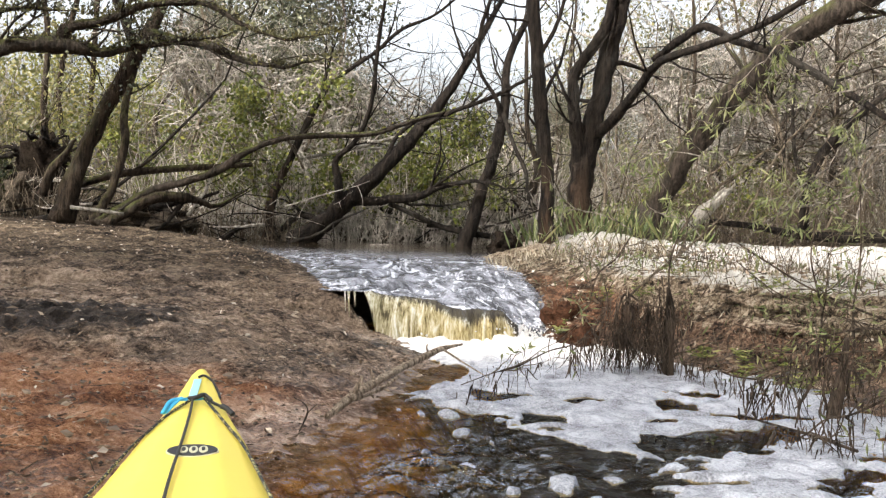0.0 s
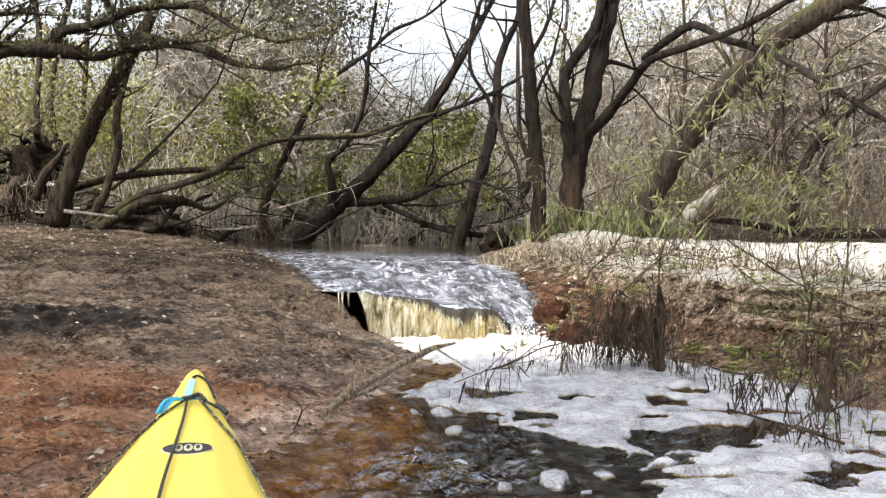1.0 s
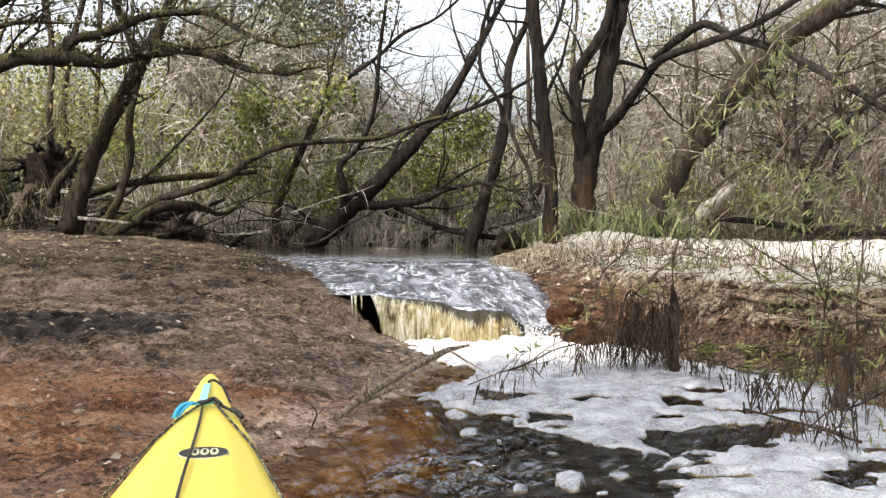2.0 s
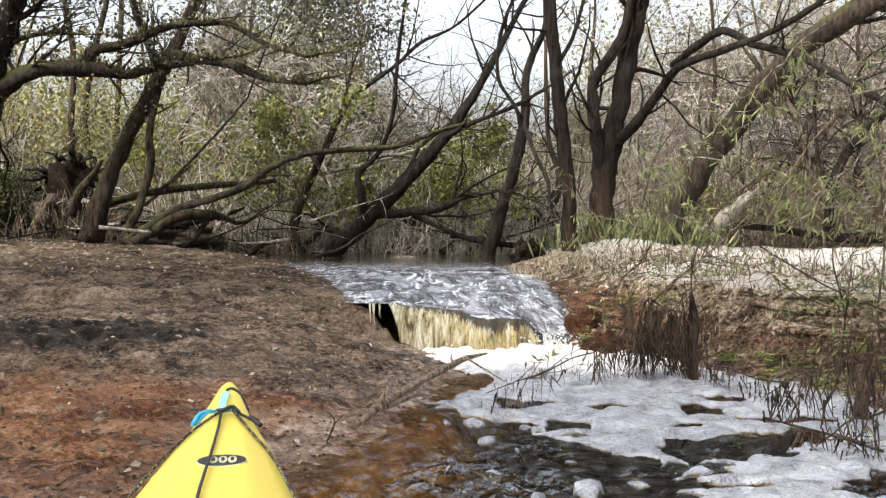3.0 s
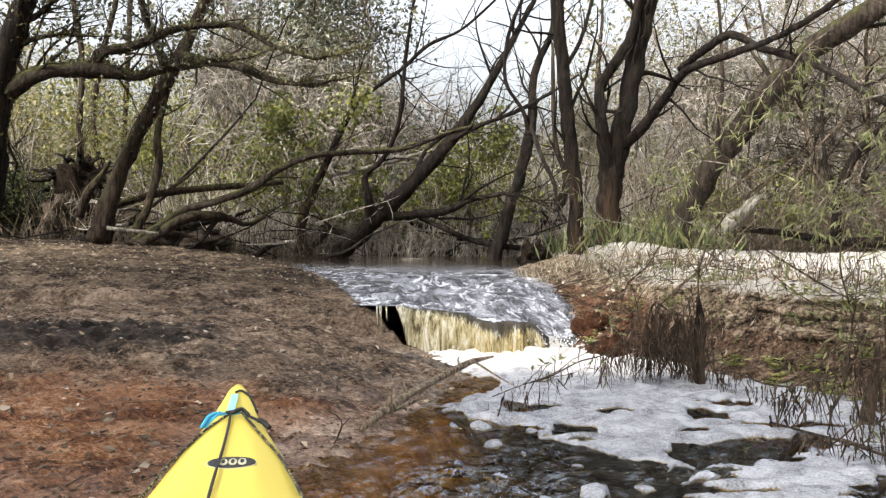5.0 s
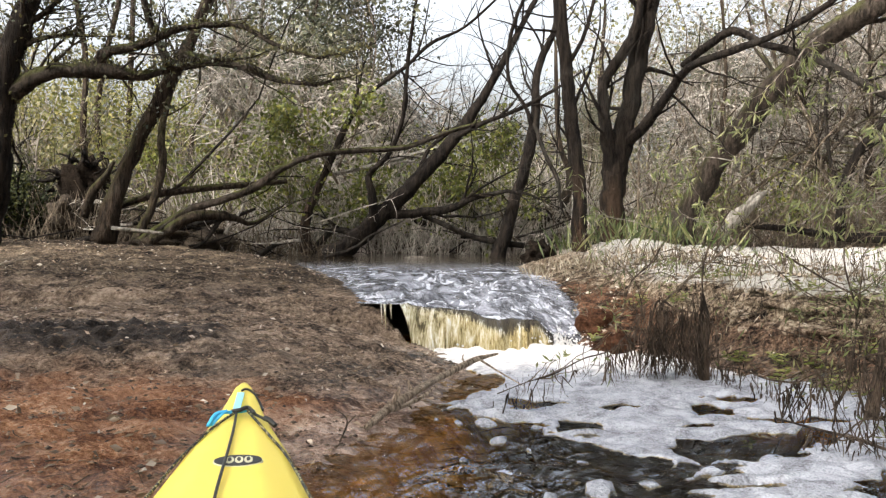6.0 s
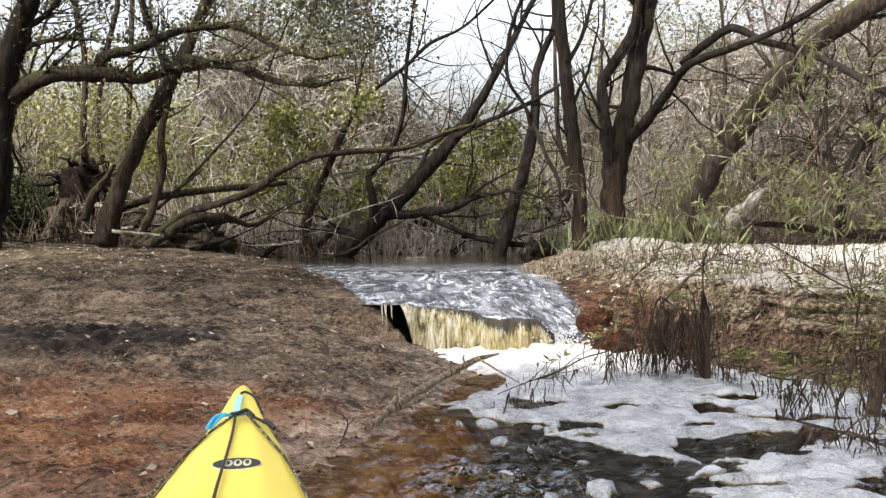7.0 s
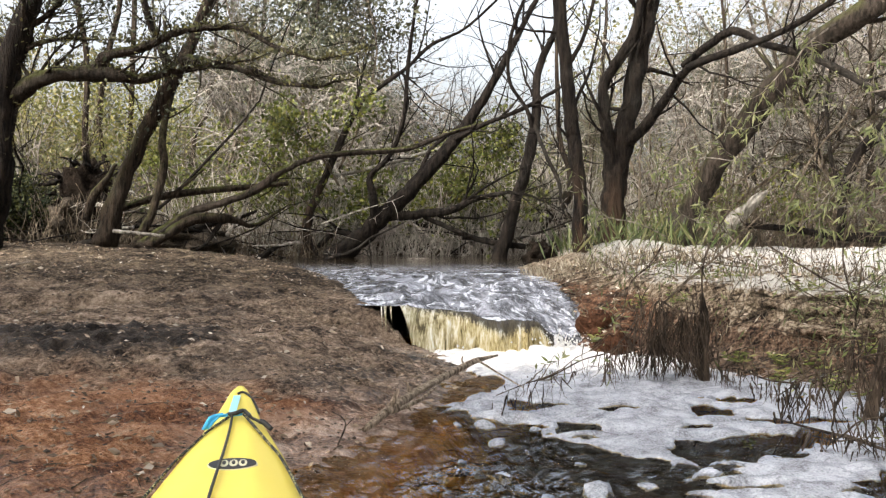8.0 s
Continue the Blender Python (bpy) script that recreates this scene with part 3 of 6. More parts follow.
def foam_amount(x, y):
    """Above zero where foam lies on the pool."""
    x, y = x + 0.05 * rough_noise(x, y, 7, 46, 3), y + 0.045 * rough_noise(x, y, 8, 47, 3)
    near_fall = 1.6 * np.exp(-((x - 0.4) / 0.5) ** 2 - ((y - 5.3) / 0.4) ** 2)
    edge = np.interp(y, [2.3, 2.67, 2.8, 2.93, 3.02, 3.1, 3.28, 3.38, 3.5, 3.66, 3.72, 3.92, 4.2, 4.5, 5.2],
                     [0.6, 0.68, 0.74, 0.77, 0.66, 0.6, 0.54, 0.42, 0.42, 0.3, 0.06, 0.01, 0.18, 0.28, 0.15])
    inside = x - edge
    body = np.clip(inside * 3.0, -1.2, 0.42)
    drift = 0.16 * rough_noise(x * 0.8 + 0.1 * y, y * 1.5, 3.6, 41, 3) + 0.24 * rough_noise(x, y * 1.3, 13, 43, 5)
    holes = 0.0
    for hx, hy, wx, wy in ((1.1, 3.81, 0.09, 0.13), (0.92, 3.16, 0.15, 0.15), (1.12, 3.24, 0.13, 0.1), (0.56, 3.52, 0.08, 0.1), (1.29, 3.69, 0.09, 0.04), (1.36, 3.39, 0.09, 0.05), (0.91, 2.75, 0.1, 0.04), (0.93, 3.51, 0.07, 0.02), (0.33, 3.95, 0.06, 0.1), (1.5, 3.6, 0.1, 0.04), (0.1, 4.5, 0.2, 0.14), (0.72, 3.9, 0.1, 0.025), (1.3, 2.75, 0.1, 0.03)):
        holes = holes + 1.5 * np.exp(-(((x - hx) / wx) ** 2 + ((y - hy) / wy) ** 2) ** 1.5)
    holes = holes + 0.95 * sstep(0.3, 0.6, rough_noise(x * 1.0, y * 1.9, 7.5, 48, 4)) * sstep(4.3, 3.9, y)
    blobs = 0.0
    for bx, by, wx, wy in ((0.19, 2.88, 0.075, 0.055), (0.41, 2.72, 0.06, 0.055), (0.16, 3.26, 0.055, 0.045), (0.29, 2.66, 0.03, 0.03), (0.6, 2.79, 0.025, 0.025), (0.29, 3.2, 0.022, 0.03), (0.12, 3.56, 0.035, 0.045), (0.03, 3.58, 0.018, 0.025), (-0.02, 3.65, 0.013, 0.02), (0.33, 3.48, 0.015, 0.02), (0.1, 3.02, 0.015, 0.015), (0.42, 3.02, 0.014, 0.014), (0.5, 2.6, 0.03, 0.02)):
        blobs = blobs + 2.2 * np.exp(-(((x - bx) / wx) ** 2 + ((y - by) / wy) ** 2))
    drift = drift * (0.25 + 0.75 * sstep(-0.2, 0.1, inside))
    return body + near_fall + drift - holes + blobs + 0.02 - 1.6 * np.clip(2.55 - y, 0, 1)


def build_foam():
    st = 0.011
    xs, ys = np.arange(-0.3, 2.2, st), np.arange(1.7, 5.75, st)
    X, Y = np.meshgrid(xs, ys)
    F = foam_amount(X, Y)
    gy, gx = np.gradient(F, st)
    D = F / np.maximum(np.hypot(gx, gy), 0.8)          # about the distance from the raft's edge
    H = 0.003 + 0.008 * np.clip(D / 0.06, 0, 1) ** 0.6 + 0.003 * rough_noise(X, Y, 34, 45, 3) * sstep(0, 0.06, D)
    H += 0.05 * np.exp(-((X - 0.3) / 0.4) ** 2 - ((Y - 5.52) / 0.14) ** 2)
    H = np.where(D > 0, H, -0.004)
    # draw the rim in to the raft's edge
    g = np.maximum(np.hypot(gx, gy), 1e-6)
    pull = np.where(D <= 0, np.clip(-D, 0, 1.5 * st), 0)
    PX, PY = X + pull * gx / g, Y + pull * gy / g
    H = H + pool_wave(X, Y)
    faces = grid_faces(len(ys), len(xs))
    used = (D > 0).ravel()[faces].any(1)
    faces = faces[used]
    ids = -np.ones(F.size, int)
    live = np.unique(faces)
    ids[live] = np.arange(len(live))
    v = np.stack([PX, PY, H], -1).reshape(-1, 3)[live]
    faces = ids[faces]
    ob = mesh_ob("river_foam", v, faces.tolist(), FOAM)
    tagged(ob, "white foam rafts floating on brown water", "foam", kind="stuff")


def build_spray():
    """Drops and froth thrown up where the sheet meets the pool."""
    rng = np.random.RandomState(58)
    vs, fs = [], []
    ball = np.array([(1, 0, 0), (-1, 0, 0), (0, 1, 0), (0, -1, 0), (0, 0, 1), (0, 0, -1)])
    tri = ((0, 2, 4), (2, 1, 4), (1, 3, 4), (3, 0, 4), (2, 0, 5), (1, 2, 5), (3, 1, 5), (0, 3, 5))
    for _ in range(420):
        right = rng.rand() < 0.6
        x = rng.normal(0.72, 0.07) if right else rng.uniform(-0.05, 0.7)
        y = rng.normal(5.5, 0.06)
        z = 0.02 + rng.gamma(1.5, 0.03 if right else 0.012)
        r = rng.uniform(0.003, 0.009) * (1.3 - min(1.0, z * 6))
        fs += [[6 * len(vs) + a for a in t] for t in tri]
        vs.append(ball * r * rng.uniform(0.7, 1.4, (6, 1)) + (x, y, z))
    tagged(mesh_ob("water_spray", np.vstack(vs), fs, FOAM), "white spray at the foot of the fall", "spray", kind="stuff")


FOAM = foam_material()
build_water()
build_foam()
build_spray()


# ---- growing things: tubes and leaves ----
def smooth_line(pts, per=4):
    """Catmull-Rom through (x, y, z, r) points."""
    p = np.array(pts, float)
    p = np.vstack([2 * p[0] - p[1], p, 2 * p[-1] - p[-2]])
    out = []
    for i in range(1, len(p) - 2):
        for t in np.linspace(0, 1, per, endpoint=False):
            a, b, c, d = p[i - 1], p[i], p[i + 1], p[i + 2]
            out.append(0.5 * (2 * b + (c - a) * t + (2 * a - 5 * b + 4 * c - d) * t ** 2 + (3 * b - a - 3 * c + d) * t ** 3))
    out.append(p[-2])
    out = np.array(out)
    out[:, 3] = np.maximum(out[:, 3], 0.0012)
    return out


def tube(line, sides, lumps=0.0, seed=0):
    """Vertices and faces of a tapered tube along (x, y, z, r) rows, with closed ends."""
    line = np.asarray(line, float)
    c, r = line[:, :3], line[:, 3]
    t = np.gradient(c, axis=0)
    t /= np.maximum(np.linalg.norm(t, axis=1, keepdims=True), 1e-9)
    ref = np.array([0.0, 0.0, 1.0]) if abs(t[0][2]) < 0.8 else np.array([1.0, 0.0, 0.0])
    a = np.cross(t, ref)
    a /= np.maximum(np.linalg.norm(a, axis=1, keepdims=True), 1e-6)
    b = np.cross(t, a)
    ang = np.linspace(0, 2 * np.pi, sides, endpoint=False)
    rad = r[:, None] * np.ones(sides)
    if lumps:
        s = np.arange(len(r))[:, None]
        rad = rad * (1 + lumps * (np.sin(2 * ang + s * 0.5 + seed) + 0.7 * np.sin(3 * ang - s * 0.9 + seed * 2) + 0.6 * np.sin(5 * ang + s * 1.7 + seed)))
    v = c[:, None] + rad[..., None] * (np.cos(ang)[None, :, None] * a[:, None] + np.sin(ang)[None, :, None] * b[:, None])
    n = len(line)
    i = np.arange(n - 1)[:, None] * sides + np.arange(sides)[None]
    j = np.arange(n - 1)[:, None] * sides + (np.arange(sides)[None] + 1) % sides
    f = np.stack([i, j, j + sides, i + sides], -1).reshape(-1, 4).tolist()
    f.append(list(range(sides))[::-1])
    f.append([(n - 1) * sides + q for q in range(sides)])
    return v.reshape(-1, 3), f


def tubes(lines, sides, lumps=0.0):
    vs, fs, base = [], [], 0
    for k, line in enumerate(lines):
        v, f = tube(line, sides, lumps, k)
        vs.append(v)
        fs += [[q + base for q in face] for face in f]
        base += len(v)
    return np.vstack(vs), fs


def wander(rng, start, way, length, radius, steps, bend=0.18, lift=0.05, end=0.25):
    """One crooked twig as (x, y, z, r) rows."""
    p, d, rows = np.array(start, float), np.array(way, float), []
    d /= np.linalg.norm(d)
    for i in range(steps + 1):
        rows.append((*p, radius * (1 - (1 - end) * i / steps)))
        d = d + rng.normal(0, bend, 3) + np.array([0, 0, lift])
        d /= np.linalg.norm(d)
        p = p + d * length / steps
    return np.array(rows)


def branch_out(rng, line, count, length, ratio, levels, lines, tips, spread_=0.9, lift=0.06, lo=0.25):
    """Side twigs along a line, and twigs on those."""
    n = len(line)
    for _ in range(count):
        i = rng.randint(int(lo * n), n)
        p, r = line[i][:3], line[i][3]
        t = line[min(i + 1, n - 1)][:3] - line[max(i - 1, 0)][:3]
        t = t / max(np.linalg.norm(t), 1e-6)
        d = t * 0.7 + rng.normal(0, spread_ * 0.6, 3) + np.array([0, 0, 0.25])
        L = length * rng.uniform(0.5, 1.2)
        tw = wander(rng, p, d, L, max(r * ratio * rng.uniform(0.6, 1), 0.002 if levels == 1 else 0.0035), 4 if levels == 1 else 5, 0.2, lift)
        lines.append(tw)
        tips.append(tw[-1][:3])
        if levels > 1:
            branch_out(rng, tw, max(2, count // 3), L * 0.55, 0.6, levels - 1, lines, tips, spread_, lift, 0.2)


def leaf_faces(rng, places, size, aspect, droop=0.0, along=None):
    """Folded leaf blades, one island each."""
    n = len(places)
    p = np.asarray(places, float)
    d = rng.normal(0, 1, (n, 3)) if along is None else np.asarray(along) + rng.normal(0, 0.35, (n, 3))
    d[:, 2] -= droop
    d /= np.linalg.norm(d, axis=1, keepdims=True)
    s = np.cross(d, rng.normal(0, 1, (n, 3)))
    s /= np.maximum(np.linalg.norm(s, axis=1, keepdims=True), 1e-6)
    u = np.cross(s, d)
    L = size * rng.uniform(0.6, 1.3, (n, 1))
    w = L * aspect
    v = np.stack([p, p + d * L * 0.45 + s * w + u * w * 0.35, p + d * L, p + d * L * 0.45 - s * w + u * w * 0.35], 1).reshape(-1, 3)
    i = np.arange(n)[:, None] * 4
    return v, np.concatenate([i + [0, 1, 2], i + [0, 2, 3]]).tolist()


def root_empty(name, at, label, category, group=""):
    e = new(name)
    e.empty_display_size = 0.2
    e.location = at
    return tagged(e, label, category, group)


def tree(name, label, limbs, mats, twigs=0, twig_len=0.9, leaves=None, seed=0, group="", twig_mat=None, levels=2, sides=12, lo=0.35, tufts=0, ratio=0.35, bumps=0.05):
    """A tree from its trunk and limbs; twigs grow along the upper limbs."""
    rng = np.random.RandomState(seed)
    base = np.array(limbs[0][0][:3])
    e = root_empty(name, base, label, "tree", group)
    tips = []
    for i, limb in enumerate(limbs):
        line = smooth_line(limb, 5)
        if i == 0 and limb[0][2] < 1.0:
            line[:, 3] *= 1 + 0.25 * np.exp(-np.arange(len(line)) / 1.6)
        out = line[-1][:3] - line[-2][:3]
        tip = wander(rng, line[-1][:3], out, min(1.2, 14 * line[-1][3] + 0.3), line[-1][3], 7, 0.16, 0.02, 0.06)
        line = np.vstack([line, tip[1:]])
        line[:, :3] += 0.07 * line[:, 3:4] * rng.normal(0, 1, (len(line), 3)) * (np.arange(len(line))[:, None] > 0)
        v, f = tube(line, sides if i == 0 else max(7, sides - 3), bumps, seed + i)
        v = v + rng.normal(0, 1, v.shape) * 0.045 * np.repeat(line[:, 3], len(v) // len(line))[:, None]
        limb_ob = mesh_ob("trunk" if i == 0 else "limb", v - base, f, mats[min(i, len(mats) - 1)], e)
        if twigs:
            fine = []
            branch_out(rng, line, max(2, int(twigs * (1 if i else 0.7))), twig_len, ratio, levels, fine, tips, 0.9, 0.05, lo if i == 0 else 0.15)
            v, f = tubes(fine, 4)
            stuff_part("twig_tangle", v - base, f, twig_mat or mats[-1], limb_ob)
        if tufts and (i or limb[-1][2] > 3):
            k = rng.randint(len(line) // 4, len(line), int(tufts * np.linalg.norm(line[-1][:3] - line[0][:3])))
            a = rng.normal(0, 0.9, len(k))
            p = line[k, :3] + line[k, 3:4] * np.stack([np.sin(a), 0.3 * rng.normal(0, 1, len(k)), np.cos(a)], 1) + rng.normal(0, 0.02, (len(k), 3))
            v, f = leaf_faces(rng, p, 0.05, 0.22, 0.0, np.stack([np.sin(a), rng.normal(0, 0.5, len(k)), np.cos(a)], 1))
            stuff_part("fern_moss", v - base, f, LEAF_MOSS, limb_ob, "olive fern and moss on the limb", smooth=False)
    if leaves:
        mat, per, size, aspect = leaves
        pick = np.repeat(np.array(tips), per, 0)
        pick = pick + rng.normal(0, 0.12, pick.shape)
        v, f = leaf_faces(rng, pick, size, aspect)
        stuff_part("foliage", v - base, f, mat, e, smooth=False)
    return e


# ---- the named trees on the creek ----
tree("leaning_tree", "leaning brown trunk rooted in the mud bank", [
    [(-3.46, 9.60, 0.51, 0.103), (-3.34, 9.60, 0.93, 0.093), (-3.14, 9.70, 1.51, 0.078), (-2.84, 9.80, 2.16, 0.074), (-2.63, 9.90, 2.62, 0.065), (-2.41, 10.00, 3.26, 0.059), (-2.21, 10.20, 4.09, 0.045)],
    [(-2.80, 9.80, 2.22, 0.052), (-2.94, 9.80, 2.57, 0.041), (-3.02, 9.70, 2.84, 0.035), (-3.11, 9.60, 3.33, 0.028)],
    [(-2.67, 9.85, 2.44, 0.052), (-2.38, 9.60, 2.35, 0.049), (-1.99, 9.40, 2.27, 0.044), (-1.62, 9.20, 2.11, 0.031), (-1.21, 9.00, 2.03, 0.019)],
], [BARK_BROWN, BARK_MOSSY], 7, 0.9, None, 3, tufts=160, bumps=0.08)
tree("slim_tree", "slim crooked trunk beside the leaning tree", [
    [(-3.05, 9.30, 0.49, 0.043), (-2.90, 9.40, 0.87, 0.040), (-2.82, 9.50, 1.27, 0.040), (-2.86, 9.60, 1.62, 0.036), (-2.82, 9.80, 2.05, 0.031)],
], [BARK_BROWN], 3, 0.6, None, 4)
tree("bent_tree", "low trunk bowed along the bank", [
    [(-2.93, 9.20, 0.48, 0.043), (-2.71, 9.30, 0.64, 0.053), (-2.48, 9.40, 0.77, 0.053), (-2.22, 9.60, 0.78, 0.044), (-2.03, 9.80, 0.70, 0.025)],
    [(-2.25, 9.60, 0.75, 0.028), (-2.32, 9.50, 0.63, 0.024), (-2.37, 9.40, 0.52, 0.018)],
], [BARK_BROWN, BARK_DARK], 3, 0.5, None, 5)
tree("arching_branch_tree", "long bare limb arching over the creek", [
    [(-3.02, 9.30, 0.50, 0.046), (-2.80, 9.40, 0.67, 0.042), (-2.54, 9.50, 0.84, 0.040), (-2.19, 9.50, 0.95, 0.038), (-1.88, 9.50, 1.07, 0.042), (-1.62, 9.50, 1.26, 0.034), (-1.29, 9.60, 1.40, 0.030), (-0.84, 9.70, 1.46, 0.029), (-0.38, 9.80, 1.50, 0.027), (0.10, 10.00, 1.69, 0.022), (0.53, 10.20, 1.83, 0.015)],
], [BARK_TAUPE], 8, 0.5, None, 6)
tree("leaning_creek_tree", "dark trunk leaning over the creek water", [
    [(-1.22, 10.20, 0.31, 0.120), (-0.88, 10.20, 0.57, 0.103), (-0.58, 10.20, 0.87, 0.092), (-0.24, 10.20, 1.20, 0.084), (0.04, 10.20, 1.52, 0.069), (0.28, 10.30, 1.84, 0.061), (0.54, 10.40, 2.25, 0.046), (0.76, 10.50, 2.67, 0.035), (1.12, 10.70, 3.37, 0.027)],
    [(-0.74, 10.15, 0.70, 0.051), (-0.75, 10.10, 1.00, 0.045), (-0.78, 10.10, 1.23, 0.034), (-0.56, 10.00, 1.45, 0.027), (-0.41, 9.90, 1.85, 0.021), (-0.36, 9.80, 2.40, 0.021), (-0.28, 9.70, 2.96, 0.014)],
    [(-0.58, 10.20, 0.79, 0.047), (-0.27, 10.10, 0.82, 0.047), (0.10, 10.00, 0.87, 0.044), (0.33, 9.90, 0.98, 0.031), (0.68, 9.80, 1.05, 0.021)],
    [(-0.89, 10.30, 0.54, 0.041), (-1.15, 10.40, 0.63, 0.037), (-1.35, 10.50, 0.50, 0.033), (-1.45, 10.50, 0.34, 0.029)],
    [(0.10, 10.20, 1.61, 0.032), (0.46, 10.10, 1.79, 0.023), (0.87, 10.00, 1.95, 0.022), (1.28, 9.90, 2.18, 0.012)],
    [(-0.39, 10.20, 1.00, 0.032), (-0.24, 10.30, 1.31, 0.026), (-0.12, 10.40, 1.55, 0.022), (0.20, 10.50, 1.81, 0.020)],
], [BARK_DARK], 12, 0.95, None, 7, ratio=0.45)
tree("curved_creek_tree", "slender curved trunk standing in the creek", [
    [(-1.53, 10.60, 0.34, 0.067), (-1.54, 10.60, 0.69, 0.054), (-1.43, 10.60, 1.01, 0.045), (-1.23, 10.60, 1.45, 0.040), (-1.01, 10.60, 1.93, 0.033), (-0.79, 10.60, 2.18, 0.025), (-0.40, 10.50, 2.45, 0.020), (-0.12, 10.40, 2.69, 0.020), (0.22, 10.30, 2.83, 0.015), (0.58, 10.20, 3.13, 0.012), (0.87, 10.00, 3.44, 0.010)],
    [(-0.79, 10.60, 2.18, 0.020), (-0.47, 10.70, 2.42, 0.018), (-0.40, 10.80, 2.11, 0.013)],
], [BARK_RUDDY, BARK_DARK], 14, 0.9, None, 8, ratio=0.6)
tree("creek_trunk", "dark straight trunk standing in shallow water", [
    [(0.57, 10.00, 0.30, 0.076), (0.67, 10.00, 0.58, 0.069), (0.79, 10.00, 1.00, 0.065), (0.92, 10.00, 1.48, 0.061), (0.99, 10.00, 1.90, 0.051), (1.01, 10.10, 2.33, 0.043), (1.22, 10.20, 2.83, 0.030), (1.39, 10.30, 3.39, 0.024)],
    [(0.96, 10.00, 1.72, 0.032), (0.87, 9.90, 1.94, 0.021), (0.69, 9.90, 2.24, 0.019), (0.72, 9.90, 2.71, 0.019), (0.91, 9.80, 3.21, 0.017)],
    [(0.96, 10.00, 1.81, 0.025), (1.06, 9.80, 1.46, 0.021), (1.17, 9.70, 1.22, 0.021)],
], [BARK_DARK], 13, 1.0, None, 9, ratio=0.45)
tree("upright_tree", "tall dark trunk on the sandy bank", [
    [(1.19, 8.00, 0.42, 0.072), (1.17, 8.00, 0.69, 0.067), (1.16, 8.00, 1.05, 0.061), (1.10, 8.00, 1.49, 0.059), (1.05, 8.00, 1.96, 0.057), (1.00, 8.00, 2.44, 0.056), (0.96, 8.00, 3.00, 0.051)],
    [(1.08, 8.00, 2.10, 0.020), (1.20, 8.00, 2.34, 0.017), (1.29, 8.10, 2.65, 0.016)],
], [BARK_RUDDY, BARK_DARK], 8, 0.8, None, 10)
tree("forked_tree", "large dark tree forking low, spreading limbs", [
    [(1.54, 8.70, 0.45, 0.125), (1.57, 8.70, 0.79, 0.118), (1.59, 8.70, 1.08, 0.112), (1.62, 8.70, 1.34, 0.112), (1.72, 8.70, 1.75, 0.092), (1.79, 8.70, 2.22, 0.087), (1.90, 8.70, 2.73, 0.083), (2.02, 8.70, 3.30, 0.078)],
    [(1.57, 8.70, 1.18, 0.075), (1.51, 8.65, 1.49, 0.066), (1.47, 8.60, 1.79, 0.052), (1.46, 8.60, 2.00, 0.045), (1.57, 8.60, 2.19, 0.047), (1.72, 8.60, 2.41, 0.045), (1.80, 8.60, 2.76, 0.04), (1.82, 8.60, 3.07, 0.040)],
    [(1.65, 8.70, 1.44, 0.070), (1.81, 8.50, 1.60, 0.048), (1.97, 8.20, 1.87, 0.041), (2.06, 7.90, 2.04, 0.036), (2.27, 7.50, 2.10, 0.03), (2.48, 7.20, 2.16, 0.025), (2.70, 7.00, 2.27, 0.024), (2.90, 6.80, 2.43, 0.020)],
    [(2.03, 8.00, 2.07, 0.030), (2.19, 7.80, 2.21, 0.034), (2.34, 7.60, 2.29, 0.034), (2.50, 7.40, 2.15, 0.030), (2.70, 7.10, 2.02, 0.028), (2.91, 6.90, 1.86, 0.029), (3.14, 6.60, 1.62, 0.025), (3.36, 6.40, 1.42, 0.016)],
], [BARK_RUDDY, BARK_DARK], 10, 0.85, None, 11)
tree("great_leaning_tree", "broad grey-brown trunk leaning across the bank, mossy above", [
    [(2.14, 8.60, 0.58, 0.130), (2.33, 8.50, 1.02, 0.111), (2.56, 8.30, 1.46, 0.101), (2.82, 8.10, 1.88, 0.106), (3.05, 7.90, 2.18, 0.100), (3.29, 7.70, 2.38, 0.092), (3.60, 7.50, 2.56, 0.087), (3.98, 7.30, 2.72, 0.072)],
], [BARK_TAUPE], 9, 0.9, None, 12, tufts=60, bumps=0.08)
tree("dark_bank_tree", "thin dark trunk behind the sand bar", [
    [(3.91, 9.20, 0.65, 0.046), (3.91, 9.20, 0.98, 0.043), (3.95, 9.10, 1.28, 0.042), (4.05, 9.00, 1.52, 0.040), (4.24, 8.90, 1.75, 0.034), (4.61, 8.80, 2.08, 0.026)],
    [(3.91, 9.20, 1.01, 0.019), (3.79, 9.20, 1.37, 0.018), (3.74, 9.20, 1.81, 0.015), (3.77, 9.20, 2.25, 0.011)],
], [BARK_DARK], 6, 0.7, None, 13)
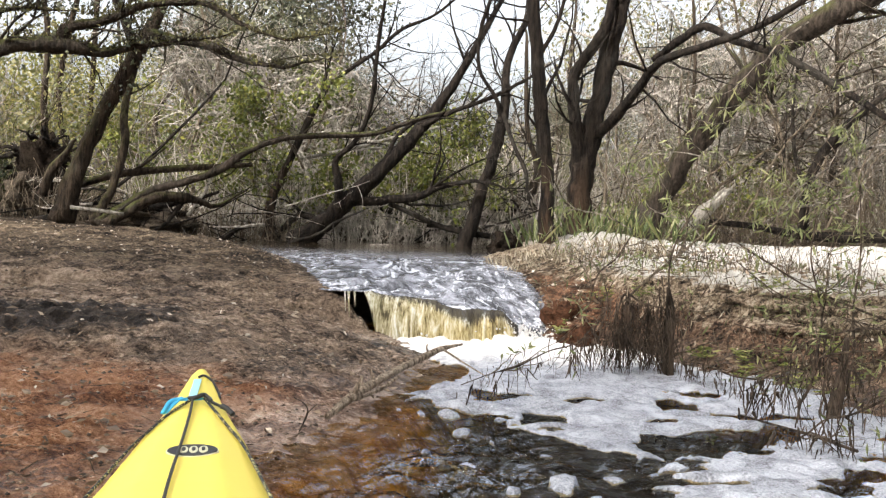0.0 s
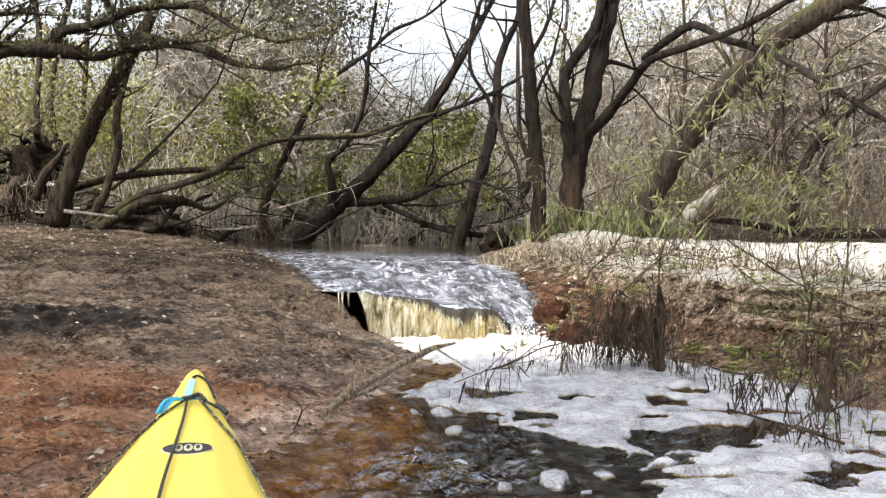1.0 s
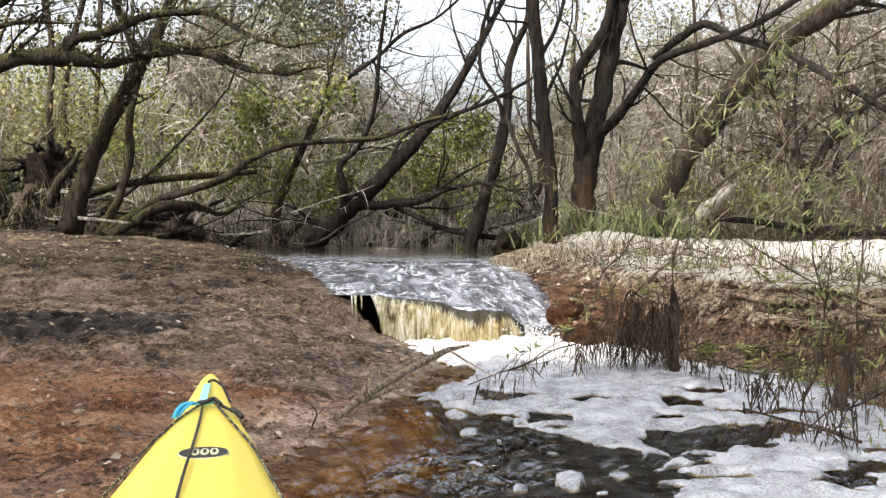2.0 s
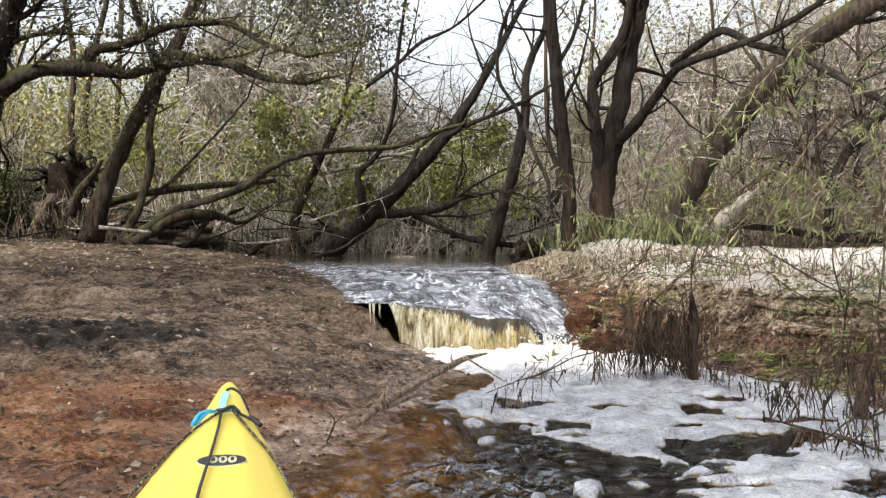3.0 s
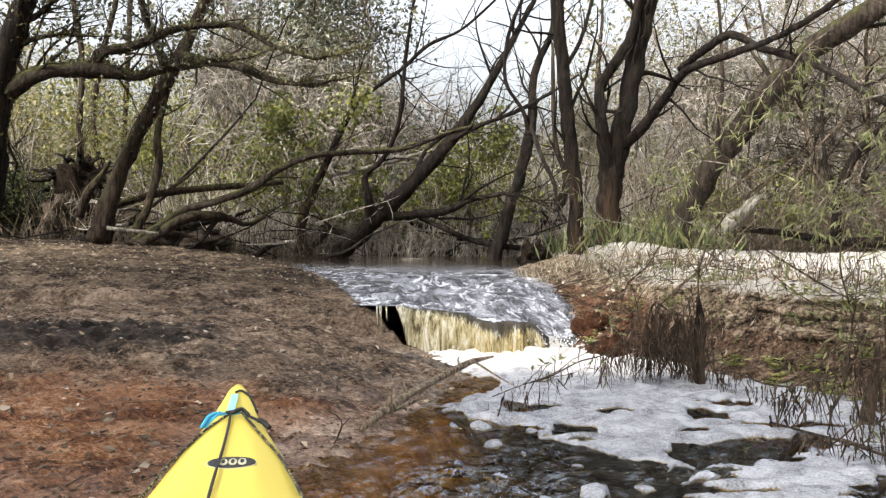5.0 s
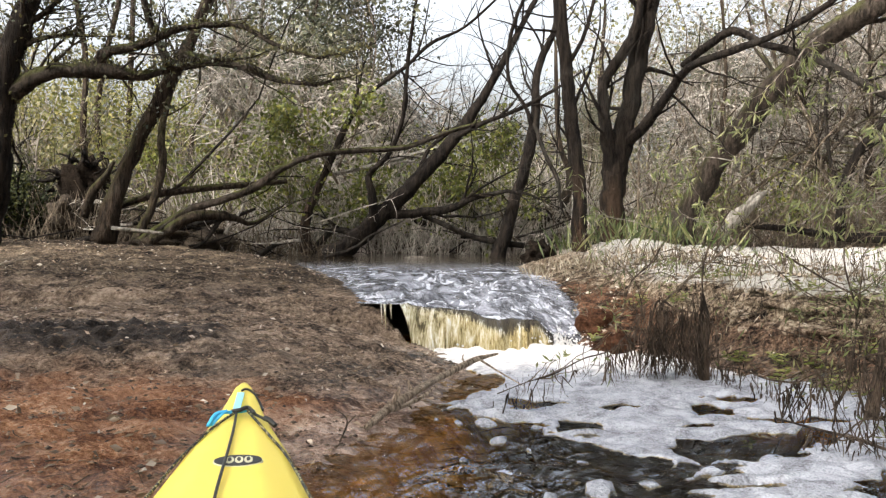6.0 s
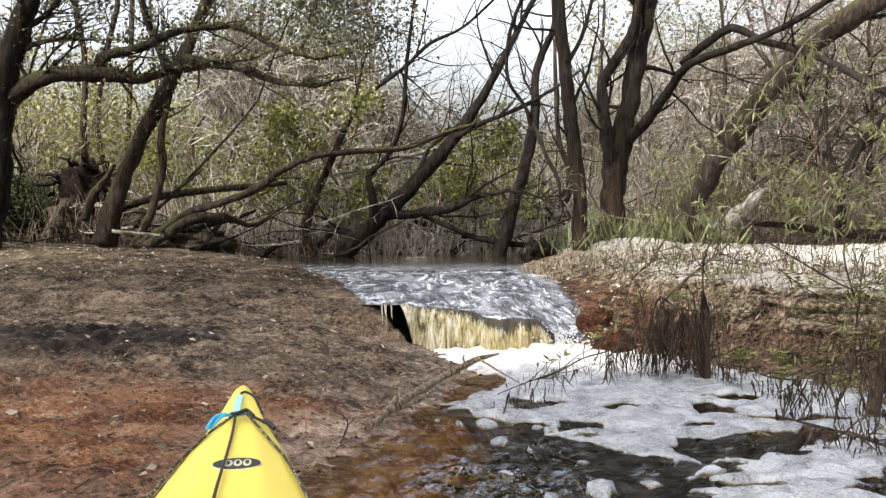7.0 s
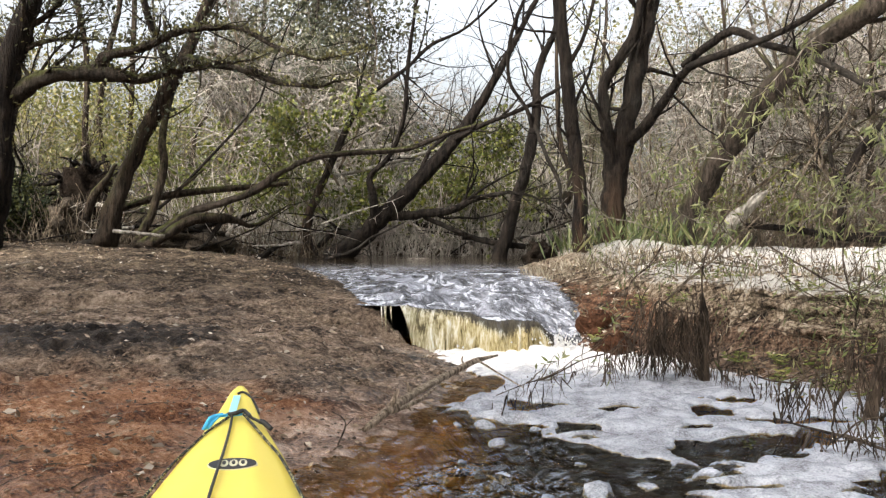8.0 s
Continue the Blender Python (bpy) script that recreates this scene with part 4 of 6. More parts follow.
tree("dark_edge_tree", "big shadowed oak with long mossy limbs", [
    [(-4.41, 9.00, 0.49, 0.152), (-4.26, 9.00, 1.09, 0.121), (-4.20, 9.00, 1.68, 0.104), (-4.11, 9.00, 2.27, 0.114), (-3.97, 9.00, 2.69, 0.100), (-3.80, 9.00, 3.17, 0.087)],
    [(-4.23, 9.00, 1.81, 0.087), (-3.95, 9.00, 2.05, 0.078), (-3.63, 9.00, 2.15, 0.076), (-3.25, 9.00, 2.16, 0.074), (-2.91, 9.10, 2.12, 0.048), (-2.66, 9.20, 2.20, 0.035), (-2.33, 9.20, 2.25, 0.027)],
    [(-3.30, 9.00, 2.19, 0.057), (-3.19, 9.00, 2.33, 0.053), (-2.87, 9.00, 2.40, 0.044), (-2.49, 9.00, 2.56, 0.034), (-1.93, 8.90, 2.57, 0.028), (-1.55, 8.80, 2.37, 0.019), (-1.16, 8.70, 2.24, 0.015)],
    [(-4.06, 9.00, 2.35, 0.034), (-3.84, 9.00, 2.45, 0.027), (-3.57, 9.00, 2.49, 0.019), (-3.46, 9.00, 2.48, 0.013)],
    [(-3.97, 9.00, 2.59, 0.040), (-3.78, 9.00, 2.69, 0.030), (-3.65, 9.00, 2.83, 0.023), (-3.51, 9.00, 3.01, 0.019)],
], [BARK_DARK, BARK_MOSSY], 15, 0.75, (LEAF_OAK, 4, 0.055, 0.33), 14, tufts=220, bumps=0.1)
for args in (
    ("far_tree", [(-5.20, 14.00, 1.24, 0.047), (-5.32, 14.00, 1.92, 0.047), (-5.27, 14.00, 3.00, 0.044), (-5.38, 14.00, 3.83, 0.041), (-5.50, 14.00, 4.49, 0.035)], 21),
    ("far_tree", [(-5.31, 15.00, 1.28, 0.044), (-5.47, 15.00, 2.26, 0.044), (-5.33, 15.00, 3.25, 0.044), (-5.14, 15.00, 4.05, 0.041), (-4.99, 15.00, 4.76, 0.032)], 22),
    ("far_tree", [(-5.37, 16.00, 1.21, 0.047), (-5.29, 16.00, 2.55, 0.047), (-5.24, 16.00, 3.60, 0.047), (-5.18, 16.00, 5.02, 0.040)], 23),
    ("far_tree", [(-4.00, 15.00, 1.28, 0.044), (-3.95, 15.00, 2.08, 0.038), (-3.74, 15.00, 2.49, 0.032), (-3.62, 15.00, 3.34, 0.029), (-3.57, 15.00, 4.22, 0.022)], 24),
    ("far_tree", [(1.22, 11.50, 0.41, 0.073), (1.25, 11.50, 0.72, 0.073), (1.49, 11.50, 0.99, 0.063), (1.56, 11.50, 1.30, 0.044), (1.42, 11.50, 1.78, 0.029), (1.38, 11.50, 2.74, 0.022)], 25),
    ("far_tree", [(3.21, 11.00, 1.15, 0.023), (3.26, 11.00, 1.81, 0.024), (3.30, 11.00, 2.53, 0.021), (3.22, 11.00, 3.51, 0.016)], 26),
    ("far_tree", [(4.81, 10.50, 0.57, 0.035), (4.74, 10.50, 1.13, 0.027), (4.79, 10.50, 1.76, 0.022), (4.74, 10.50, 2.82, 0.020)], 27),
):
    tree(args[0], "thin dark trunk in the woods behind", [args[1]], [BARK_BROWN], 9, 1.0, None, args[2], "trees in the woods", None, 2, 8)


# ---- fallen wood ----
def fallen(name, label, limbs, mat, seed, category="log"):
    e = root_empty(name, limbs[0][0][:3], label, category)
    b = np.array(limbs[0][0][:3])
    for i, limb in enumerate(limbs):
        line = smooth_line(limb, 5)
        v, f = tube(line, 10, 0.09, seed + i)
        mesh_ob("log_body" if i == 0 else "side_branch", v - b, f, mat, e)
    return e


fallen("fallen_log", "long grey fallen log above the bank", [[(-3.41, 9.80, 0.86, 0.037), (-2.94, 9.90, 1.01, 0.038), (-2.31, 10.00, 1.09, 0.034), (-1.66, 10.10, 1.15, 0.026)], [(-2.88, 9.90, 1.02, 0.019), (-2.70, 9.90, 1.14, 0.014), (-2.52, 9.90, 1.29, 0.010)]], BARK_BROWN, 1)
fallen("fallen_log", "thin pale fallen pole among the trees", [[(-1.26, 10.80, 1.26, 0.021), (-0.80, 10.80, 1.36, 0.023), (-0.16, 10.80, 1.54, 0.021), (0.49, 10.80, 1.72, 0.013)]], BARK_GREY, 2)
fallen("broken_log", "pale splintered log leaning on the sand bar", [[(2.43, 8.30, 0.64, 0.073), (2.60, 8.30, 0.79, 0.063), (2.75, 8.30, 0.92, 0.042), (2.86, 8.30, 1.02, 0.017)], [(2.61, 8.25, 0.80, 0.017), (2.69, 8.20, 0.95, 0.014), (2.75, 8.20, 1.00, 0.008)]], BARK_GREY, 3)
fallen("fallen_log", "dark fallen log behind the sand bar", [[(2.87, 8.90, 0.71, 0.026), (3.30, 8.90, 0.68, 0.030), (3.73, 8.90, 0.61, 0.041), (4.26, 8.90, 0.60, 0.049), (4.80, 8.90, 0.61, 0.045)]], BARK_DARK, 4)
fallen("fallen_log", "dark low log lying at the water", [[(-0.21, 10.40, 0.79, 0.022), (0.10, 10.30, 0.66, 0.030), (0.41, 10.20, 0.54, 0.030), (0.89, 10.10, 0.47, 0.030)]], BARK_DARK, 5)
fallen("fallen_pole", "pale dead stick lying on the mud bank", [[(-3.16, 9.00, 0.66, 0.019), (-2.95, 9.00, 0.64, 0.019), (-2.67, 9.00, 0.61, 0.013)]], BARK_GREY, 6)
fallen("leaning_snag", "pale dead branch leaning on the roots", [[(-3.77, 9.90, 0.76, 0.054), (-3.68, 9.90, 1.00, 0.046), (-3.53, 9.90, 1.20, 0.033), (-3.44, 9.90, 1.35, 0.019)]], BARK_BROWN, 7)
fallen("bare_pole", "bare grey pole slanting up from the bank", [[(1.21, 5.30, 0.27, 0.006), (1.38, 5.35, 0.42, 0.007), (1.59, 5.40, 0.58, 0.0065), (1.78, 5.50, 0.73, 0.006), (1.97, 5.60, 0.88, 0.004)], [(1.55, 5.40, 0.55, 0.005), (1.60, 5.42, 0.68, 0.004), (1.58, 5.45, 0.82, 0.002)]], TWIG_BROWN, 8, "pole")


# ---- the kayak, beached on the mud ----
def plastic(name, color, rough=0.35):
    k = Mat(name)
    v = k.noise(6, 3, 0.6)
    c = k.mix(k.math("MULTIPLY", k.smooth(k.noise(30, 4, 0.7), 0.62, 0.75), 0.12), color, (0.35, 0.25, 0.12))
    return k.done(c, k.math("ADD", rough, k.math("MULTIPLY", v, 0.15)), k.bump(k.noise(120, 2, 0.5), 0.06, 0.004))


YELLOW = plastic("yellow_hull_plastic", (0.82, 0.66, 0.1), 0.42)
BLACK = plastic("black_plastic", (0.015, 0.015, 0.015), 0.45)
BLUE = plastic("blue_webbing", (0.06, 0.42, 0.72), 0.7)
PALE_BLUE = plastic("faded_blue_webbing", (0.35, 0.68, 0.82), 0.75)
EMBLEM_GREY = plastic("pale_emblem_print", (0.62, 0.6, 0.42), 0.5)


def cord_material():
    k = Mat("black_speckled_cord")
    wv = k.noise(160, 1, 0.4)
    return k.done(k.ramp(wv, (0.56, (0.012, 0.012, 0.012)), (0.6, (0.4, 0.35, 0.15))), 0.8)


CORD = cord_material()
BOW = np.array((-0.52, 2.40, 0.37))
KEEL_WAY = np.array([-0.168, 1.0])       # the kayak's heading in the plan
KEEL_WAY = KEEL_WAY / np.linalg.norm(KEEL_WAY)
SIDE = np.array([KEEL_WAY[1], -KEEL_WAY[0]])
LENGTH = 3.5


def kayak_half(s):
    """Half the beam at s metres behind the bow."""
    return np.interp(s, [0, 0.05, 0.2, 0.4, 0.65, 1.1, 1.8, 2.5, 3.1, 3.42, 3.5], [0.008, 0.022, 0.059, 0.109, 0.146, 0.215, 0.31, 0.3, 0.17, 0.05, 0.02])


def kayak_top(s):
    return np.interp(s, [0, 0.05, 0.2, 0.4, 0.65, 1.1, 1.8, 2.5, 3.1, 3.5], [0.365, 0.362, 0.322, 0.292, 0.276, 0.272, 0.268, 0.262, 0.275, 0.33])


def kayak_keel(s):
    return np.interp(s, [0, 0.05, 0.15, 0.35, 0.8, 1.8, 2.8, 3.3, 3.5], [0.33, 0.25, 0.17, 0.1, 0.04, 0.0, 0.03, 0.12, 0.26]) - 0.03


def deck_point(s, q, lift=0.0):
    """A point on the deck: s behind the bow, q from -1 (left edge) to 1."""
    h = kayak_half(s)
    crown = 0.26 * h * (1 - max(0.0, abs(q) - 0.4) / 0.6) ** 1.1
    p = BOW[:2] - KEEL_WAY * s + SIDE * (h * q)
    return Vector((p[0], p[1], kayak_top(s) + crown + lift - 0.26 * kayak_half(0)))


def build_kayak():
    e = root_empty("kayak", (BOW[0], BOW[1], 0.0), "yellow plastic kayak beached on wet mud", "kayak")
    base = np.array(e.location)
    ss = np.concatenate([np.linspace(0, 0.3, 16), np.linspace(0.34, 3.2, 60), np.linspace(3.23, LENGTH, 10)])
    ring = 33
    verts = []
    for s in ss:
        h, top, keel = kayak_half(s), kayak_top(s), kayak_keel(s)
        for i in range(ring):
            a = i / (ring - 1)
            if a <= 0.5:                       # the deck, left to right
                q = -1 + 4 * a
                p = deck_point(s, q)
                edge = max(0.0, abs(q) - 0.86) / 0.14
                p.z -= 0.012 * edge ** 2 * min(1, s / 0.2)
            else:                              # the hull, right to left
                w = (a - 0.5) * 2
                q = math.cos(w * math.pi)
                dep = math.sin(w * math.pi) ** 0.75
                p2 = BOW[:2] - KEEL_WAY * s + SIDE * (h * q * (1 + 0.03 * dep))
                p = Vector((p2[0], p2[1], top - 0.26 * kayak_half(0) - 0.012 * min(1, s / 0.2) - (top - keel) * dep))
            verts.append(p)
    n = len(ss)
    faces = []
    for r in range(n - 1):
        s = (ss[r] + ss[r + 1]) / 2
        for i in range(ring):
            j = (i + 1) % ring
            q = -1 + 4 * (i + 0.5) / (ring - 1)
            if i < 16 and 1.75 < s < 2.55 and abs(q) < 0.72 * math.sqrt(max(0, 1 - ((s - 2.15) / 0.4) ** 2)):
                continue                       # the cockpit opening
            faces.append([r * ring + i, r * ring + j, (r + 1) * ring + j, (r + 1) * ring + i])
    faces.append(list(range(ring))[::-1])
    faces.append([(n - 1) * ring + i for i in range(ring)])
    hull = mesh_ob("hull", np.array(verts) - base, faces, YELLOW, e)
    # cockpit rim and seat
    rim = []
    for i in range(41):
        a = 2 * math.pi * i / 40
        p = deck_point(2.15 + 0.42 * math.cos(a), 0.76 * math.sin(a), 0.012)
        rim.append((*p, 0.014))
    v, f = tube(rim, 8)
    mesh_ob("cockpit_rim", v - base, f, BLACK, e, "black cockpit rim")
    bm = bmesh.new()
    bmesh.ops.create_cube(bm, size=1)
    bmesh.ops.scale(bm, vec=(0.38, 0.36, 0.06), verts=bm.verts)
    bmesh.ops.bevel(bm, geom=bm.edges[:], offset=0.025, segments=3, affect="EDGES")
    sp = deck_point(2.2, 0)
    me = bpy.data.meshes.new("seat")
    bm.to_mesh(me)
    bm.free()
    me.materials.append(BLACK)
    seat = new("seat", me)
    seat.parent = e
    seat.location = Vector((sp.x, sp.y, 0.06)) - Vector(base)
    tagged(seat, "black moulded seat")

    def cord(name, way, radius, mat, label=""):
        line = smooth_line([(*deck_point(s, q, lift), radius) for s, q, lift in way], 8)
        v, f = tube(line, 7)
        return mesh_ob(name, v - base, f, mat, e, label)

    knot = 0.25
    cord("deck_line", [(knot, -0.1, 0.012), (0.31, -0.6, 0.006), (0.39, -0.84, 0.005), (0.5, -0.93, 0.008), (0.8, -0.93, 0.008), (1.6, -0.9, 0.008)], 0.0032, CORD, "black speckled deck cord")
    cord("deck_line", [(knot, 0.25, 0.012), (0.31, 0.5, 0.006), (0.39, 0.7, 0.005), (0.5, 0.86, 0.007), (0.8, 0.9, 0.008), (1.6, 0.9, 0.008)], 0.0032, CORD, "black speckled deck cord")
    cord("bungee", [(knot, -0.1, 0.014), (0.33, -0.09, 0.006), (0.5, -0.09, 0.006), (0.9, -0.08, 0.006), (1.6, 0.0, 0.006)], 0.003, BLACK, "black elastic bungee")
    cord("bow_loop", [(0.09, -0.1, 0.003), (0.085, 0.3, 0.005), (0.09, 0.85, 0.002), (0.115, 1.12, -0.008), (0.16, 1.02, -0.006)], 0.003, BLACK, "black grab loop")
    cord("knot", [(knot, -0.25, 0.012), (knot + 0.012, 0.0, 0.018), (knot - 0.006, 0.25, 0.018), (knot + 0.008, 0.45, 0.01)], 0.005, BLACK)
    cord("toggle_cord", [(knot, 0.3, 0.01), (knot + 0.02, 0.75, 0.01)], 0.0035, BLACK)
    cord("toggle", [(knot + 0.022, 0.72, 0.012), (knot + 0.03, 0.84, 0.014), (knot + 0.045, 0.98, 0.01)], 0.0062, BLACK, "black plastic toggle")

    def strap(name, way, width, mat, label):
        pts = smooth_line([(*deck_point(s, q, lift), width) for s, q, lift in way], 6)
        vs, fs = [], []
        for r in pts:
            c, w = Vector(r[:3]), Vector((SIDE[0], SIDE[1], 0)) * r[3]
            for dz in (0.0, 0.003):
                vs += [c - w + Vector((0, 0, dz)), c + w + Vector((0, 0, dz))]
        for i in range(len(pts) - 1):
            b = i * 4
            for a, c in ((0, 1), (1, 3), (3, 2), (2, 0)):
                fs.append([b + a, b + c, b + c + 4, b + a + 4])
        fs += [[0, 1, 3, 2], [len(vs) - 4, len(vs) - 2, len(vs) - 1, len(vs) - 3]]
        return mesh_ob(name, np.array([tuple(q) for q in vs]) - base, fs, mat, e, label, smooth=False)

    strap("strap", [(0.11, -0.1, 0.004), (0.14, -0.1, 0.007), (knot, -0.12, 0.012)], 0.0085, PALE_BLUE, "faded pale blue webbing strap")
    strap("strap_tail", [(knot + 0.002, -0.2, 0.012), (knot + 0.012, -0.5, 0.016), (knot + 0.025, -0.68, 0.013), (knot + 0.04, -0.8, 0.006)], 0.008, BLUE, "bright blue webbing tail")
    cord("strap_fold", [(knot + 0.005, -0.4, 0.014), (knot + 0.02, -0.7, 0.022), (knot + 0.045, -0.82, 0.01)], 0.005, BLUE, "bright blue webbing fold")
    strap("strap_band", [(knot + 0.008, -0.3, 0.009), (knot - 0.004, 0.25, 0.01)], 0.016, BLUE, "bright blue webbing band")
    # an oval emblem: dark plate with pale shapes, no letters
    cs, cq = 0.585, 0.08

    def plate(name, ds, dx, rs, rx, lift, mat, parent, label="", start=0.0):
        vs = []
        top = []
        for i in range(28):
            a = 2 * math.pi * i / 28
            s = cs + ds + rs * math.sin(a)
            q = cq + (dx + rx * math.cos(a)) / kayak_half(s)
            top.append(deck_point(s, q, lift))
        vs = [tuple(p) for p in top] + [(p.x, p.y, p.z - 0.003) for p in top]
        fs = [list(range(28))] + [[i, i + 28, (i + 1) % 28 + 28, (i + 1) % 28] for i in range(28)]
        ob = mesh_ob(name, np.array(vs) - base, fs, mat, parent, label, smooth=False)
        return ob

    plate("emblem_rim", 0, 0, 0.0385, 0.0485, 0.0018, EMBLEM_GREY, e, "pale rim of the emblem")
    badge = plate("emblem", 0, 0, 0.036, 0.046, 0.003, BLACK, e, "dark oval emblem plate")
    for dx in (-0.016, 0.002, 0.02):
        plate("emblem_mark", 0.002, dx, 0.021, 0.0082, 0.0045, EMBLEM_GREY, badge, "pale emblem shape")
        plate("emblem_mark", 0.002, dx, 0.011, 0.0036, 0.006, BLACK, badge, "dark emblem centre")
    return e


build_kayak()

# ---- the driftwood stick at the water's edge ----
fallen("driftwood_stick", "bare forked driftwood stick on the muddy edge", [
    [(-0.28, 3.35, 0.035, 0.013), (-0.20, 3.55, 0.068, 0.017), (-0.10, 3.80, 0.09, 0.016), (0.04, 4.10, 0.115, 0.015), (0.16, 4.35, 0.13, 0.012), (0.26, 4.50, 0.13, 0.006)],
    [(-0.20, 3.55, 0.075, 0.011), (-0.18, 3.55, 0.115, 0.009), (-0.17, 3.55, 0.145, 0.006)],
    [(-0.13, 3.75, 0.085, 0.010), (-0.14, 3.75, 0.115, 0.007), (-0.145, 3.75, 0.135, 0.005)],
    [(-0.20, 3.55, 0.055, 0.009), (-0.15, 3.60, 0.064, 0.009), (-0.09, 3.70, 0.074, 0.007), (-0.03, 3.85, 0.095, 0.005)],
    [(0.17, 4.35, 0.125, 0.006), (0.26, 4.30, 0.075, 0.004), (0.36, 4.20, 0.03, 0.002)],
    [(0.1, 4.22, 0.122, 0.005), (0.085, 4.22, 0.15, 0.004), (0.09, 4.22, 0.17, 0.002)],
], DRIFTWOOD, 9, "stick")
fallen("twig", "small dark twig standing in the mud", [[(-0.35, 3.10, 0.04, 0.003), (-0.33, 3.15, 0.09, 0.003), (-0.34, 3.15, 0.12, 0.002), (-0.38, 3.20, 0.13, 0.002)], [(-0.33, 3.15, 0.09, 0.002), (-0.30, 3.15, 0.12, 0.002)]], ROOT_DARK, 10, "twig")
fallen("twig", "pale stick lying on the mud bank", [[(-3.10, 6.60, 0.44, 0.008), (-3.01, 6.90, 0.47, 0.007)]], STICK_WOOD, 11, "twig")


# ---- undercut shelves of root-bound soil along the right bank ----
def bank_shelf(level, y0, y1, out, thick, seed):
    rng = np.random.RandomState(seed)
    ys = np.arange(y0, y1, 0.02)
    rs = np.arange(0.02, 2.2, 0.02)
    vs = []
    n1 = rough_noise(ys * 1.0, ys * 0 + seed, 7, seed, 4)
    n2 = rough_noise(ys * 1.0, ys * 0 + seed, 13, seed + 1, 4)
    ends = sstep(y0, y0 + 0.25, ys) * sstep(y1, y1 - 0.25, ys)
    for i, y in enumerate(ys):
        xs = shore_right(y) + rs
        h = land(xs, np.full_like(xs, y))
        up = np.nonzero(h > level)[0]
        x = xs[up[0]] if len(up) else xs[-1]
        d = out * ends[i] * (0.55 + 0.75 * n1[i]) + 0.01 * n2[i] - 0.02
        t = thick * (1 + 0.5 * n2[i])
        z = level + 0.012 * n1[i]
        way = (-0.86, -0.5)                    # out over the water
        for a, b in ((-0.16, 0.03), (-0.05, 0.022), (d * 0.6, 0.012), (d, -0.1 * t), (d * 0.96, -0.7 * t), (d * 0.5, -t), (-0.1, -t * 1.2)):
            vs.append((x + way[0] * a, y + way[1] * a, z + b))
    ob = mesh_ob("bank_shelf", np.array(vs), grid_faces(len(ys), 7).tolist(), GROUND_MAT)
    return tagged(ob, "undercut shelf of brown soil on the bank", "soil", kind="structure")


for level, y0, y1, out, thick, seed in ((0.33, 3.7, 5.5, 0.09, 0.03, 201), (0.27, 3.6, 4.9, 0.09, 0.035, 202), (0.22, 4.3, 5.6, 0.08, 0.03, 203), (0.16, 3.6, 4.6, 0.07, 0.03, 204), (0.38, 4.4, 6.4, 0.08, 0.025, 205), (0.1, 4.2, 5.2, 0.06, 0.025, 206)):
    bank_shelf(level, y0, y1, out, thick, seed)


# ---- litter on the mud ----
def scatter_litter():
    rng = np.random.RandomState(51)
    n = 9500
    y = 2.2 + 8.0 * rng.rand(n) ** 1.5
    x = rng.uniform(-1, 1, n) * (y * 0.5 + 0.8) - 0.2
    ok = (x < shore_left(y) - 0.06) | ((x > shore_right(y) + 0.1))
    ok &= (y > 3.9) | (rng.rand(n) < 0.45)
    x, y = x[ok], y[ok]
    p = np.stack([x, y, land(x, y) + 0.004], 1)
    d = rng.normal(0, 1, (len(p), 3))
    d[:, 2] = rng.uniform(0.0, 0.3, len(p))
    v, f = leaf_faces(rng, p, 0.03, 0.2, 0.0, d * 3)
    large = rng.rand(len(p)) < 0.1
    v3, f3 = leaf_faces(rng, p[large] + (0, 0, 0.004), 0.05, 0.24, 0.0, d[large] * (4, 4, 1.5))
    f = f + [[q + len(v) for q in face] for face in f3]
    v = np.vstack([v, v3])
    yr = 4.0 + 3.6 * rng.rand(1300)
    xr = shore_right(yr) + 0.08 + 1.9 * rng.rand(1300)
    pr = np.stack([xr, yr, land(xr, yr) + 0.012], 1)
    dr = rng.normal(0, 1, (1300, 3)) * (1, 1, 0.35)
    v2, f2 = leaf_faces(rng, pr, 0.042, 0.22, 0.0, dr * 3)
    f = f + [[q + len(v) for q in face] for face in f2]
    v = np.vstack([v, v2])
    ob = mesh_ob("leaf_litter", v, f, LEAF_DRY, smooth=False)
    tagged(ob, "dry tan leaves scattered over the mud", "leaves", kind="stuff")
    # clods and crumbs of mud
    vs, fs, base = [], [], 0
    for _ in range(7000):
        yy = 2.3 + 5.5 * rng.rand() ** 1.3
        xx = rng.uniform(-1, 0.6) * (yy * 0.5 + 0.6)
        if xx > shore_left(yy) - 0.1:
            continue
        r = min(rng.gamma(2.0, 0.0034), 0.011)
        c = np.array([xx, yy, height(xx, yy) + r * 0.2])
        ico = np.array([(1, 0, 0), (-1, 0, 0), (0, 1, 0), (0, -1, 0), (0, 0, 0.5), (0, 0, -0.5)]) * r * rng.uniform(0.6, 1.5, (6, 3))
        vs.append(ico + c)
        fs += [[base + a, base + b, base + d_] for a, b, d_ in ((0, 2, 4), (2, 1, 4), (1, 3, 4), (3, 0, 4), (2, 0, 5), (1, 2, 5), (3, 1, 5), (0, 3, 5))]
        base += 6
    ob = mesh_ob("mud_crumbs", np.vstack(vs), fs, CRUMB)
    tagged(ob, "crumbs and clods of dark mud", "mud", kind="stuff")


def crumb_material():
    k = Mat("crumbly_mud")
    return k.done(k.ramp(k.island(), (0.0, (0.03, 0.022, 0.016)), (0.5, (0.13, 0.09, 0.062)), (1.0, (0.34, 0.23, 0.15))), 0.85, k.bump(k.noise(80, 4, 0.6), 0.5, 0.01))


